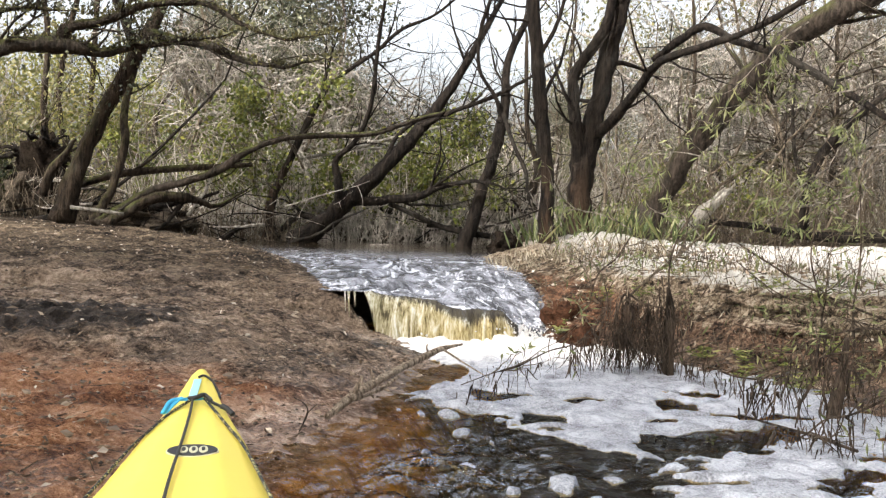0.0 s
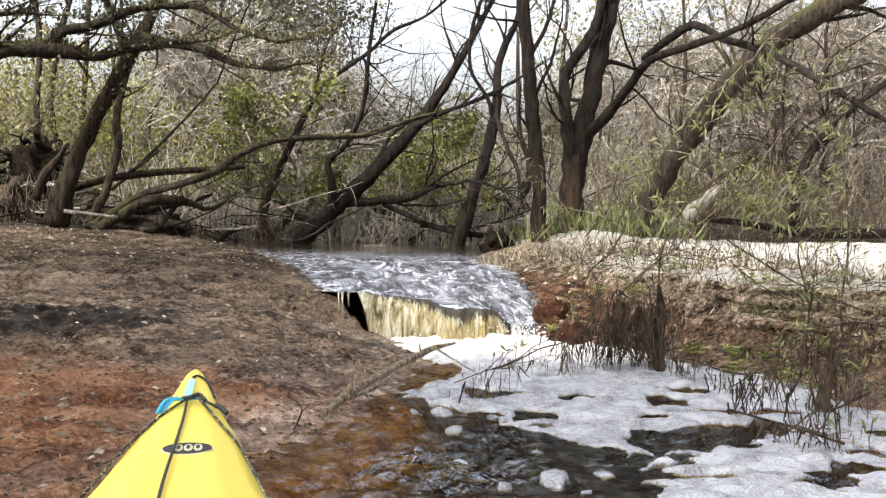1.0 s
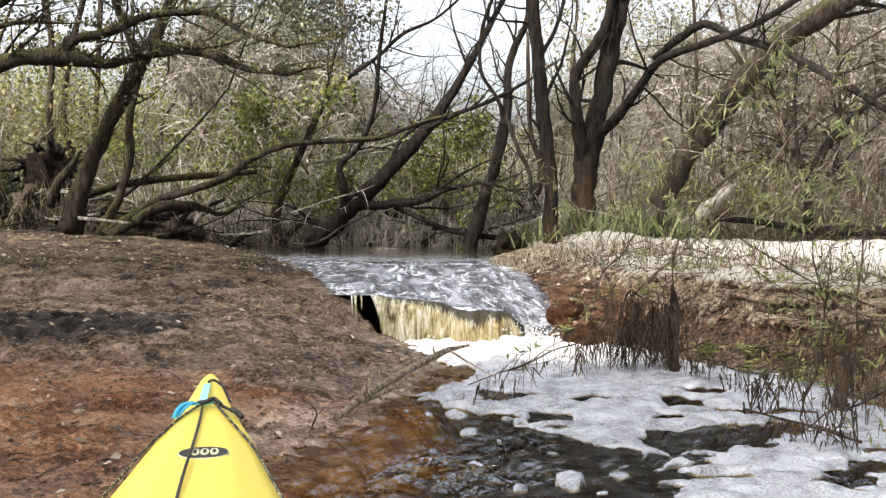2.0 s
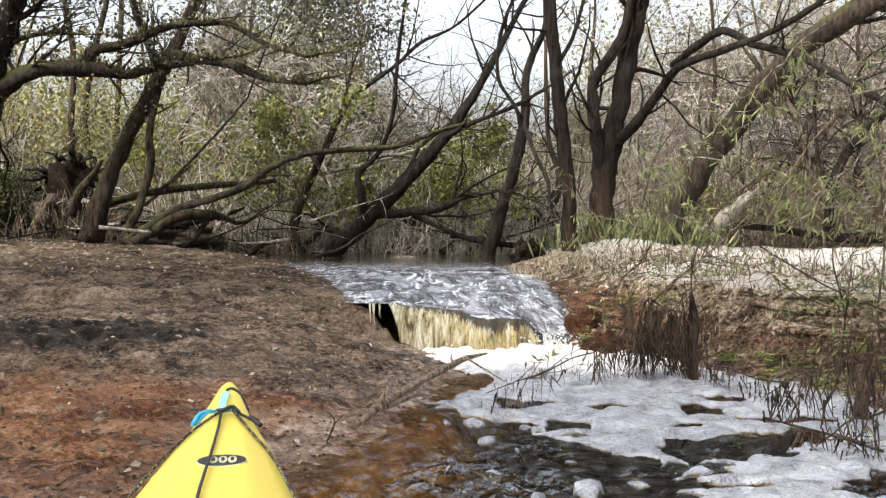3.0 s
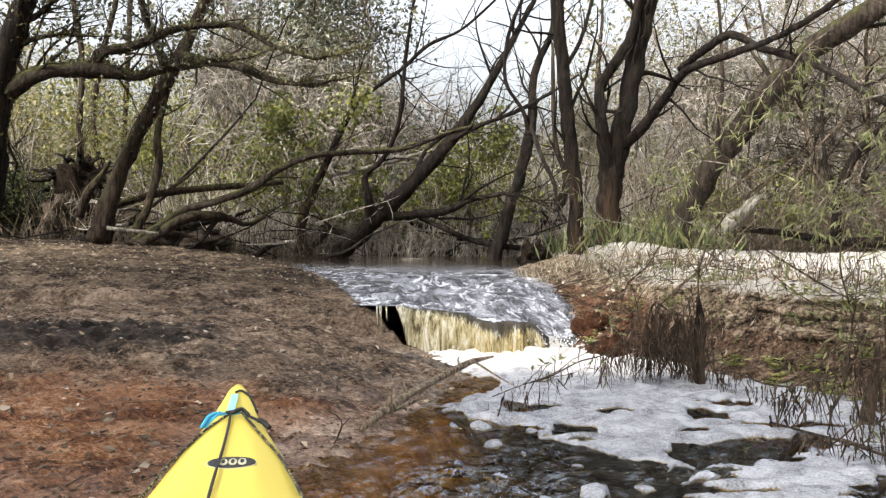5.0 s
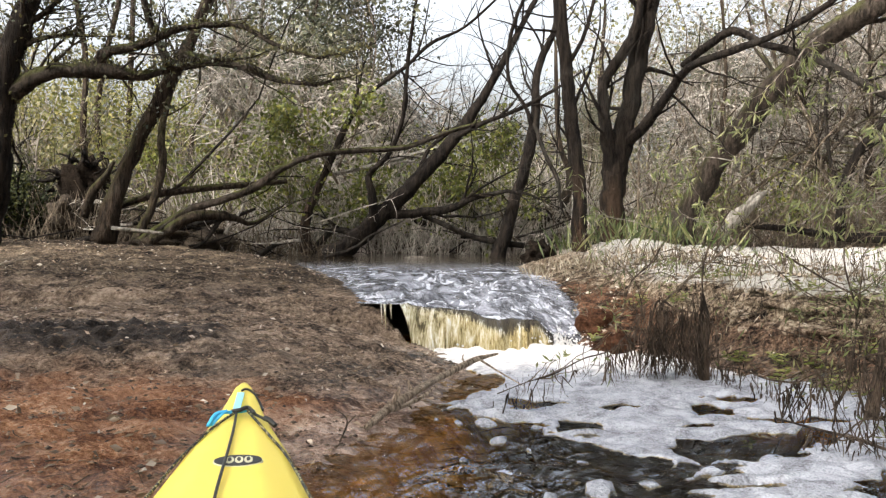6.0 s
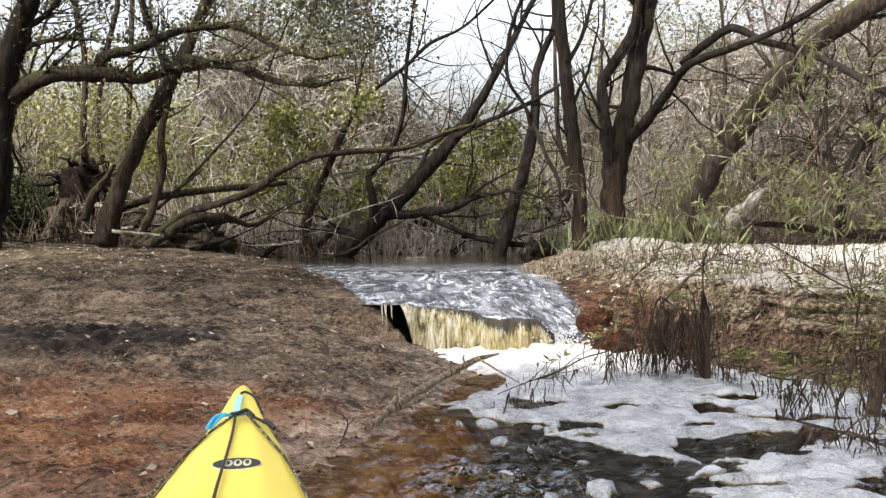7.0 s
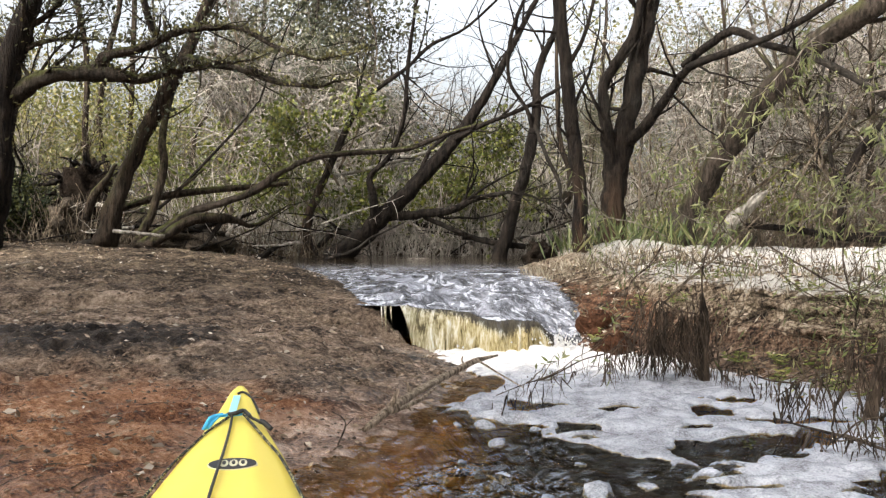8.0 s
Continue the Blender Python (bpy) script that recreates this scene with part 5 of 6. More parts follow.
CRUMB = crumb_material()
scatter_litter()


# ---- the upturned root plate and mounds on the left ----
def lump(name, label, at, size, mat, seed, category):
    bm = bmesh.new()
    bmesh.ops.create_icosphere(bm, subdivisions=4, radius=1)
    noise.seed_set(seed)
    for v in bm.verts:
        d = 1 + 0.6 * noise.fractal(v.co * 1.6 + Vector((seed, 0, 0)), 1.0, 2.0, 4)
        v.co = Vector((v.co.x * size[0], v.co.y * size[1], v.co.z * size[2])) * d
    me = bpy.data.meshes.new(name)
    bm.to_mesh(me)
    bm.free()
    me.polygons.foreach_set("use_smooth", [True] * len(me.polygons))
    me.materials.append(mat)
    ob = new(name, me)
    ob.location = at
    return tagged(ob, label, category)


def soil_material(name, dark, light):
    k = Mat(name)
    s = k.math("ADD", k.math("MULTIPLY", k.noise(8, 5, 0.65), 0.6), k.math("MULTIPLY", k.noise(50, 4, 0.6), 0.4))
    return k.done(k.ramp(s, (0.38, dark), (0.62, light)), 0.95, k.bump(s, 1.0, 0.1), Specular_IOR_Level=0.05)


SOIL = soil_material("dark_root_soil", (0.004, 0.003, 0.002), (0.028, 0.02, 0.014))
PALE_SOIL = soil_material("pale_leaf_mound", (0.03, 0.024, 0.018), (0.12, 0.095, 0.07))


def build_root_plate():
    e = root_empty("root_plate", (-4.22, 11.00, 1.02), "dark upturned root plate of a fallen tree", "tree roots")
    base = np.array(e.location)
    ob = lump("soil", "clod of dark soil", (0, 0, -0.1), (0.3, 0.2, 0.42), SOIL, 3, "")
    ob.parent = e
    rng = np.random.RandomState(5)
    for i in range(30):
        a = rng.uniform(-0.6, 3.7)
        d = np.array([math.cos(a), rng.normal(-0.2, 0.3), 0.8 * math.sin(a) + 0.15])
        line = wander(rng, d * np.array([0.25, 0.25, 0.4]), d, rng.uniform(0.12, 0.42), rng.uniform(0.014, 0.04), 6, 0.4, -0.02, 0.2)
        v, f = tube(line, 6)
        mesh_ob("root", v, f, BARK_DARK, e)


build_root_plate()
CLAY = soil_material("wet_red_clay", (0.02, 0.01, 0.006), (0.13, 0.06, 0.033))
lump("clay_block", "wet red clay block beside the fall", (1.02, 5.5, 0.02), (0.12, 0.1, 0.09), CLAY, 11, "clay")
lump("clay_block", "dark wet clay block at the fall's edge", (0.98, 5.8, 0.1), (0.12, 0.12, 0.1), CLAY, 13, "clay")
lump("leaf_mound", "low pale mound of leaves and sand", (-4.18, 10.50, 0.77), (0.19, 0.26, 0.2), PALE_SOIL, 6, "mound")
lump("leaf_mound", "low brown mound by the creek trees", (-2.72, 10.30, 0.52), (0.38, 0.4, 0.13), PALE_SOIL, 7, "mound")
lump("leaf_mound", "low grey hummock at the creek edge", (0.93, 9.00, 0.41), (0.13, 0.2, 0.13), SOIL, 8, "mound")


# ---- woods behind: bare saplings, bushes and farther trees ----
def place(ob, x, y, turn, scale=1.0, lean=0.0, sink=0.03):
    return pose(x, y, height(x, y) - sink, lean, 0, turn) @ Matrix.Scale(scale, 4)


def sapling_proto(seed, tall, mat, levels=3):
    rng = np.random.RandomState(seed)
    e = root_empty("sapling", (0, 0, 0), "bare grey sapling with tangled fine twigs", "tree", "saplings in the woods")
    stems, fine, tips = [], [], []
    for _ in range(rng.randint(1, 4)):
        d = np.array([rng.normal(0, 0.28), rng.normal(0, 0.28), 1.0])
        stems.append(wander(rng, (rng.normal(0, 0.06), rng.normal(0, 0.06), 0), d, tall * rng.uniform(0.7, 1.1), rng.uniform(0.014, 0.03), 11, 0.21, 0.03))
    for st in stems:
        branch_out(rng, st, 8, tall * 0.3, 0.62, levels, fine, tips, 1.25, -0.02, 0.12)
    for st in stems:
        v, f = tube(st, 6, 0.04)
        mesh_ob("stem", v, f, mat, e)
    v, f = tubes(fine, 3)
    stuff_part("twig_tangle", v, f, mat, e)
    return e


def bush_proto(name, label, seed, tall, count, mat, leaf, size, aspect, per, group):
    rng = np.random.RandomState(seed)
    e = root_empty(name, (0, 0, 0), label, "bush", group)
    lines, tips = [], []
    for _ in range(count):
        a = rng.uniform(0, 6.28)
        d = np.array([math.cos(a) * 0.5, math.sin(a) * 0.5, 1.0])
        st = wander(rng, (0.05 * math.cos(a), 0.05 * math.sin(a), 0), d, tall * rng.uniform(0.6, 1.1), 0.012, 7, 0.16, 0.0)
        lines.append(st)
        branch_out(rng, st, 7, tall * 0.35, 0.5, 2, lines, tips, 1.0, 0.0, 0.3)
    v, f = tubes(lines, 3)
    stuff_part("stem_tangle", v, f, mat, e)
    pick = np.repeat(np.array(tips), per, 0) + rng.normal(0, 0.07 * tall, (len(tips) * per, 3))
    v, f = leaf_faces(rng, pick, size, aspect)
    stuff_part("foliage", v, f, leaf, e, smooth=False)
    return e


def far_tree_proto(seed, tall, leaf, per=2, reach=0.28, lo=0.12):
    rng = np.random.RandomState(seed)
    e = root_empty("woodland_tree", (0, 0, 0), "tall tree with thin olive foliage, far off or unseen for shade", "tree", "far trees")
    trunk = wander(rng, (0, 0, 0), (rng.normal(0, 0.1), rng.normal(0, 0.1), 1), tall, 0.16, 12, 0.05, 0.02, 0.15)
    lines, tips = [], []
    branch_out(rng, trunk, 22, tall * reach, 0.45, 3, lines, tips, 1.1, 0.02, lo)
    v, f = tube(trunk, 8, 0.05)
    mesh_ob("trunk", v, f, BARK_BROWN, e)
    v, f = tubes(lines, 3)
    stuff_part("branch_tangle", v, f, TWIG_GREY, e)
    pick = np.repeat(np.array(tips), per, 0) + rng.normal(0, 0.35, (len(tips) * per, 3))
    v, f = leaf_faces(rng, pick, 0.16, 0.32)
    stuff_part("crown", v, f, leaf, e, smooth=False)
    return e


def plant(proto_list, spots):
    used = set()
    for i, m in spots:
        ob = proto_list[i]
        if i in used:
            copy_thing(ob, m)
        else:
            used.add(i)
            ob.matrix_basis = m


def skyline(x, y):
    """How steeply the bare thicket may rise towards a spot, leaving the open sky between the crowns."""
    return float(np.interp(x / y, [-0.5, -0.42, -0.4, -0.3, -0.27, -0.06, -0.02, 0.01, 0.1, 0.14, 0.19, 0.22, 0.27, 0.3],
                           [0.3, 0.26, 0.15, 0.15, 0.3, 0.27, 0.2, 0.16, 0.18, 0.19, 0.19, 0.22, 0.3, 0.34]))


def fit_under(x, y, tall, scale, g):
    """A scale that keeps a plant of that height under the skyline, give or take a little."""
    most = (skyline(x, y) * g.uniform(0.8, 1.15) * y + 0.3) / tall
    return max(0.28, min(scale, most))


rng = np.random.RandomState(77)
SAP_TALL = (3.2, 4.0, 4.6, 3.6, 5.2, 2.6)
SAPLINGS = [sapling_proto(100 + i, h, (TWIG_GREY, TWIG_BROWN, TWIG_GREY)[i % 3]) for i, h in enumerate(SAP_TALL)]
spots = []
for i in range(135):
    y = 11.0 + 13 * rng.rand() ** 1.4
    x = rng.uniform(-1, 1) * (y * 0.52 + 1.0)
    spots.append((i % 6, place(None, x, y, rng.uniform(0, 360), fit_under(x, y, SAP_TALL[i % 6], rng.uniform(0.7, 1.25), rng), rng.normal(0, 12))))
for i in range(12):
    y = rng.uniform(8.8, 10.6)
    x = rng.uniform(2.2, 5.5)
    spots.append((i % 6, place(None, x, y, rng.uniform(0, 360), rng.uniform(0.5, 0.9), rng.normal(0, 14))))
plant(SAPLINGS, spots)
DARK = [sapling_proto(170, 3.0, BARK_DARK, 2), sapling_proto(171, 3.8, BARK_BROWN, 2), sapling_proto(172, 2.2, BARK_DARK, 2)]
spots = []
for i in range(60):
    y = rng.uniform(10.6, 15)
    x = rng.uniform(-0.5, 0.54) * y
    if -0.22 < x / y < 0.1 and y < 12.8:
        y += 2.6
    spots.append((i % 3, place(None, x, y, rng.uniform(0, 360), fit_under(x, y, (3.0, 3.8, 2.2)[i % 3], rng.uniform(0.6, 1.1), rng), rng.normal(0, 20))))
plant(DARK, spots)


def arching_proto(seed, tall, mat):
    """A bare tree whose long twigs rise, fan out and bow over."""
    g = np.random.RandomState(seed)
    e = root_empty("arching_tree", (0, 0, 0), "bare tree with pale twigs arching into a dome", "tree", "arching bare trees")
    fine, tips = [], []
    for k in range(3):
        stem = wander(g, (g.normal(0, 0.1), g.normal(0, 0.1), 0), (g.normal(0, 0.3), g.normal(0, 0.3), 1), tall * g.uniform(0.65, 0.85), 0.035, 10, 0.12, 0.02, 0.3)
        v, f = tube(stem, 7, 0.05)
        mesh_ob("trunk", v, f, TWIG_BROWN, e)
        for _ in range(14):
            i = g.randint(3, len(stem))
            a = g.uniform(0, 6.28)
            arm = wander(g, stem[i][:3], (math.cos(a), math.sin(a), g.uniform(0.5, 1.6)), tall * g.uniform(0.25, 0.5), g.uniform(0.012, 0.02), 9, 0.17, -0.13, 0.4)
            fine.append(arm)
            branch_out(g, arm, 5, tall * 0.17, 0.75, 2, fine, tips, 1.3, -0.09, 0.15)
    v, f = tubes(fine, 3)
    stuff_part("twig_tangle", v, f, mat, e)
    return e


ARCHING = [arching_proto(181, 2.9, TWIG_PALE), arching_proto(182, 3.1, TWIG_GREY), arching_proto(183, 2.6, TWIG_PALE), arching_proto(184, 3.0, BARK_BROWN)]
plant(ARCHING, [(i, place(None, x, y, turn, k)) for i, x, y, turn, k in (
    (0, -1.5, 12.3, 20, 1.0), (0, -1.05, 11.7, 140, 0.82), (2, -2.2, 12.9, 70, 1.12), (2, -1.8, 11.8, 250, 0.9),
    (1, -2.6, 12.0, 10, 0.9), (1, -0.75, 13.2, 300, 0.85),
    (0, 3.6, 11.4, 210, 1.0), (1, 4.6, 11.0, 40, 1.0), (2, 5.3, 12.2, 160, 1.2), (1, 3.1, 12.6, 330, 1.0), (0, 5.9, 13.6, 95, 1.3), (2, 4.2, 12.9, 15, 1.25), (1, 2.5, 11.2, 75, 0.75), (0, 1.1, 12.6, 180, 0.62),
    (3, 4.4, 10.4, 130, 0.9), (2, 5.2, 10.9, 250, 1.1), (2, 3.7, 12.0, 200, 1.1), (1, 0.9, 13.2, 30, 0.8), (1, -0.2, 14.0, 280, 0.85), (3, 1.3, 14.2, 150, 0.9), (3, 0.4, 13.0, 45, 0.75))])

def twiggy_proto(seed, tall, mat):
    """A bare tree with a dense head of fine grey twigs."""
    rng = np.random.RandomState(seed)
    e = root_empty("twiggy_tree", (0, 0, 0), "bare tree with a dense head of pale twigs", "tree", "bare trees")
    fine, tips = [], []
    trunk = wander(rng, (0, 0, 0), (rng.normal(0, 0.15), rng.normal(0, 0.1), 1), tall, 0.055, 12, 0.1, 0.02, 0.15)
    branch_out(rng, trunk, 24, tall * 0.3, 0.45, 3, fine, tips, 1.1, 0.01, 0.28)
    more = []
    for ln in fine[::2]:
        branch_out(rng, ln, 3, 0.45, 0.6, 1, more, tips, 1.2, 0.0, 0.3)
    v, f = tube(trunk, 7, 0.05)
    mesh_ob("trunk", v, f, TWIG_BROWN, e)
    v, f = tubes(fine + more, 3)
    stuff_part("twig_tangle", v, f, mat, e)
    return e


TWIGGY = [twiggy_proto(150 + i, h, (TWIG_GREY, TWIG_GREY, TWIG_BROWN)[i]) for i, h in enumerate((5.2, 6.0, 5.6))]
spots = []
for x, y, k in ((-2.9, 13.4, 0.75), (-2.5, 14.6, 0.8), (-1.3, 14.2, 0.7), (3.4, 12.4, 0.9), (4.4, 11.8, 0.85), (3.0, 14.2, 0.8), (4.8, 14.4, 1.1), (5.6, 12.8, 1.0), (2.0, 13.6, 0.6), (6.2, 15, 1.1), (5.0, 11.0, 1.0), (6.0, 12.2, 1.2), (5.6, 13.6, 1.2)):
    spots.append((len(spots) % 3, place(None, x, y, rng.uniform(0, 360), k, rng.normal(0, 9))))
plant(TWIGGY, spots)

BUSHES = [
    bush_proto("green_bush", "leafy green bush in the thicket", 201, 1.3, 9, TWIG_BROWN, LEAF_GREEN, 0.06, 0.33, 7, "bushes"),
    bush_proto("olive_bush", "olive undergrowth bush with dry leaves", 202, 1.6, 9, TWIG_GREY, LEAF_OLIVE, 0.06, 0.3, 6, "bushes"),
    bush_proto("green_bush", "leafy green bush in the thicket", 203, 1.8, 10, TWIG_BROWN, LEAF_GREEN, 0.055, 0.33, 6, "bushes"),
]
spots = []
for i in range(36):
    y = 12.5 + 12 * rng.rand() ** 1.2
    x = rng.uniform(-1, 1) * (y * 0.52 + 1.0)
    spots.append((1 if i % 3 else 2, place(None, x, y, rng.uniform(0, 360), rng.uniform(0.6, 1.3))))
for x, y, s in ((-1.6, 11.6, 1.1), (-1.1, 12.0, 1.0), (0.15, 11.8, 0.8), (0.55, 11.9, 0.9), (-0.5, 11.5, 0.65), (1.0, 11.6, 0.7), (-2.3, 11.7, 0.8), (0.3, 11.2, 0.55), (-1.0, 11.2, 0.5), (-3.4, 12.0, 0.7), (2.6, 9.9, 0.6), (3.9, 10.4, 0.6)):
    spots.append((0, place(None, x, y, rng.uniform(0, 360), s)))
plant(BUSHES, spots)
DENSE = [bush_proto("evergreen_bush", "evergreen bush with deep shade put into its leaf colour", 205, 1.25, 12, BARK_DARK, LEAF_SHADE, 0.055, 0.4, 18, "bushes"),
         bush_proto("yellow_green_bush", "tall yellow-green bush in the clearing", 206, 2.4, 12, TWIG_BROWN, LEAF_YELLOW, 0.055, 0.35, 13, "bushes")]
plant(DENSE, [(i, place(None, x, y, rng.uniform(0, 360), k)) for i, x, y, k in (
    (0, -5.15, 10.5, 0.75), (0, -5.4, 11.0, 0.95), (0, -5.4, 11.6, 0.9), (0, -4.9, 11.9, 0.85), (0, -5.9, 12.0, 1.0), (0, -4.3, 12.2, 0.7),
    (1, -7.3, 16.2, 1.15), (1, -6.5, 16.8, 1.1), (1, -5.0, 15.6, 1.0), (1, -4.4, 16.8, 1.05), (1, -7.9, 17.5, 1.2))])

FAR = [far_tree_proto(300 + i, h, (LEAF_OLIVE, LEAF_YELLOW, LEAF_OLIVE)[i % 3], (2, 4, 2, 2)[i]) for i, h in enumerate((11.0, 9.0, 13.0, 8.0))]
spots = []
for i in range(44):
    y = 22 + 40 * rng.rand()
    x = rng.uniform(-1, 1) * (y * 0.56 + 2)
    if -0.06 < x / y < 0.12 or -0.42 < x / y < -0.29 or 0.2 < x / y < 0.26:
        continue
    spots.append((i % 4, place(None, x, y, rng.uniform(0, 360), rng.uniform(0.75, 1.2))))
plant(FAR, spots)
CROWNED = [far_tree_proto(320, 8.5, LEAF_OAK, 15, 0.3, 0.2), far_tree_proto(321, 9.5, LEAF_OAK, 15, 0.3, 0.2)]
plant(CROWNED, [(i % 2, place(None, x, y, rng.uniform(0, 360), k)) for i, (x, y, k) in enumerate((
    (-2.9, 19, 0.62), (-1.6, 20, 0.52), (-2.0, 17, 0.52), (-3.3, 16.8, 0.56), (-1.0, 18.5, 0.44), (-2.6, 15.8, 0.46), (5.4, 18, 0.55), (7.2, 18, 0.62), (8.8, 19, 0.62), (4.6, 20, 0.5), (6.2, 16.4, 0.5), (8.0, 16, 0.6), (3.0, 20, 0.42), (-4.2, 18.5, 0.6), (-5.0, 23, 0.85), (-2.4, 24, 0.8), (-10.5, 22, 0.7), (-9.4, 25, 0.7), (7.0, 25, 0.8), (10.0, 27, 0.9), (11.5, 24, 0.8), (4.6, 27, 0.6)))])
SHADE_TREES = [far_tree_proto(310, 9.5, LEAF_OLIVE, 12, 0.36, 0.45), far_tree_proto(311, 8.5, LEAF_OLIVE, 12, 0.36, 0.45)]
spots = []
rng = np.random.RandomState(9)
for i in range(30):                      # unseen trees added beside and behind, to shade the pool
    a = rng.uniform(75, 285)
    r = 5.0 + 12 * rng.rand()
    x, y = r * math.sin(radians(a)), r * math.cos(radians(a))
    if shore_left(y) - 0.5 < x < shore_right(y) + 0.5:
        x += 3.5 if x > 0 else -3.0
    if -150 < math.degrees(math.atan2(x, y)) < -112 and r < 14:
        continue                         # a gap towards the sun
    spots.append((i % 2, place(None, x, y, rng.uniform(0, 360), rng.uniform(0.8, 1.1))))
plant(SHADE_TREES, spots)


# ---- dead stems and reeds along the creek ----
def thicket(name, label, count, y_of, x_of, tall, mat, seed, thick=0.006):
    rg = np.random.RandomState(seed)
    rows = []
    for _ in range(count):
        y = y_of(rg)
        x = x_of(rg, y)
        z = height(x, y) - 0.03
        d = (rg.normal(0, 0.35), rg.normal(0, 0.3), 1)
        L = tall * rg.uniform(0.4, 1.3)
        st = wander(rg, (x, y, z), d, L, thick * rg.uniform(0.5, 1.5), 5, 0.14, 0.0, 0.35)
        rows.append(st)
        if rg.rand() < 0.6:
            i = rg.randint(1, 5)
            rows.append(wander(rg, st[i][:3], rg.normal(0, 0.6, 3) + (0, 0, 0.5), L * 0.45, thick * 0.5, 3, 0.2, 0.0))
    v, f = tubes(rows, 3)
    return tagged(mesh_ob(name, v, f, mat), label, "undergrowth", kind="stuff")


thicket("dead_stems", "thicket of thin dead grey stems", 1500, lambda g: 10.9 + 4.5 * g.rand() ** 1.4, lambda g, y: g.uniform(-0.3, 0.56) * y, 0.95, TWIG_PALE, 91, 0.008)
thicket("dead_stems", "thicket of thin brown dead stems", 900, lambda g: 10.7 + 4 * g.rand() ** 1.4, lambda g, y: g.choice([g.uniform(-0.54, -0.2), g.uniform(0.1, 0.5)]) * y, 0.7, TWIG_BROWN, 92, 0.007)
thicket("dead_stems", "pale straw stems across the creek", 1300, lambda g: 11.2 + 1.8 * g.rand(), lambda g, y: g.uniform(-0.16, 0.14) * y, 0.85, TWIG_PALE, 96, 0.009)
thicket("dead_stems", "pale reeds at the foot of the leaning trunk", 420, lambda g: 10.75 + 0.5 * g.rand(), lambda g, y: g.uniform(-0.2, 0.1) * y, 0.6, TWIG_PALE, 102, 0.008)
thicket("dead_stems", "pale dead stems behind the sand bar", 420, lambda g: 8.9 + 2 * g.rand(), lambda g, y: g.uniform(0.24, 0.56) * y, 0.9, TWIG_BROWN, 93)
thicket("root_tangle", "tangle of thin roots and twigs on the bank", 420, lambda g: 4.6 + 2.2 * g.rand(), lambda g, y: float(shore_right(y)) + 0.12 + 1.7 * g.rand(), 0.16, TWIG_BROWN, 94, 0.003)
thicket("bank_sprigs", "thin dry sprigs standing on the sandy bank", 190, lambda g: 4.9 + 2.6 * g.rand(), lambda g, y: float(shore_right(y)) + 0.4 + 2.0 * g.rand(), 0.26, ROOT_DARK, 101, 0.0026)
thicket("root_tangle", "dark brushwood at the foot of the trees", 700, lambda g: 10.0 + 1.2 * g.rand(), lambda g, y: g.uniform(-0.46, -0.12) * y, 0.5, TWIG_BROWN, 95, 0.007)


def brush_pile(label, count, x_range, y_range, z_top, mat, seed, length=1.0, thick=0.014):
    """Fallen branches lying crosswise over one another."""
    rg = np.random.RandomState(seed)
    rows = []
    for _ in range(count):
        x, y = rg.uniform(*x_range), rg.uniform(*y_range)
        z = height(x, y) + z_top * rg.rand() ** 1.6
        L = length * rg.gamma(3, 0.33)
        d = (rg.choice([-1, 1]), rg.normal(0, 0.4), rg.normal(0.1, 0.35))
        st = wander(rg, (x, y, z), d, L, thick * rg.gamma(2, 0.5), 7, 0.16, -0.02, 0.3)
        rows.append(st)
        for _ in range(2):
            i = rg.randint(2, 7)
            rows.append(wander(rg, st[i][:3], rg.normal(0, 0.7, 3) + (0, 0, 0.3), L * 0.35, thick * 0.4, 4, 0.2, 0.0))
    v, f = tubes(rows, 5)
    return tagged(mesh_ob("brush_pile", v, f, mat), label, "brushwood", kind="stuff")


brush_pile("dark fallen branches heaped on the bank", 34, (-3.8, -1.2), (9.7, 10.6), 0.55, BARK_DARK, 131, 1.0, 0.018)
brush_pile("pale dead branches heaped on the bank", 44, (-3.8, -0.6), (9.8, 10.8), 0.6, TWIG_PALE, 132, 0.5, 0.01)
brush_pile("dark fallen branches along the far creek edge", 18, (-1.2, 1.6), (10.7, 11.6), 0.6, BARK_DARK, 133, 1.0, 0.015)
brush_pile("pale dead branches along the far creek edge", 40, (-1.6, 1.8), (10.9, 11.8), 0.8, TWIG_PALE, 134, 0.55, 0.01)
brush_pile("dead branches behind the sand bar", 36, (2.0, 5.4), (8.8, 10.2), 0.5, TWIG_BROWN, 135, 0.9, 0.011)


def leafy_branch(stem, count, seed, mat, size=0.07):
    rg = np.random.RandomState(seed)
    base = np.array(stem[0][:3])
    e = root_empty("leafy_branch", base, "thin branch with clumped green leaves", "branch", "leafy branches")
    line = smooth_line(stem, 6)
    lines, tips = [line], []
    branch_out(rg, line, count, 0.4, 0.6, 2, lines, tips, 0.9, 0.02, 0.1)
    v, f = tubes(lines, 4)
    stuff_part("twig_tangle", v - base, f, TWIG_BROWN, e)
    pick = np.repeat(np.array(tips), 15, 0)
    v, f = leaf_faces(rg, pick + rg.normal(0, 0.06, pick.shape), size * 0.85, 0.3)
    stuff_part("foliage", v - base, f, mat, e, smooth=False)
    return e


leafy_branch([(-1.17, 10.60, 1.14, 0.015), (-1.35, 10.50, 1.45, 0.013), (-1.58, 10.40, 1.66, 0.010), (-1.75, 10.30, 1.71, 0.007)], 12, 141, LEAF_GREEN)
leafy_branch([(-1.17, 10.60, 1.33, 0.013), (-1.00, 10.50, 1.64, 0.010), (-0.90, 10.40, 1.85, 0.008)], 8, 142, LEAF_GREEN)
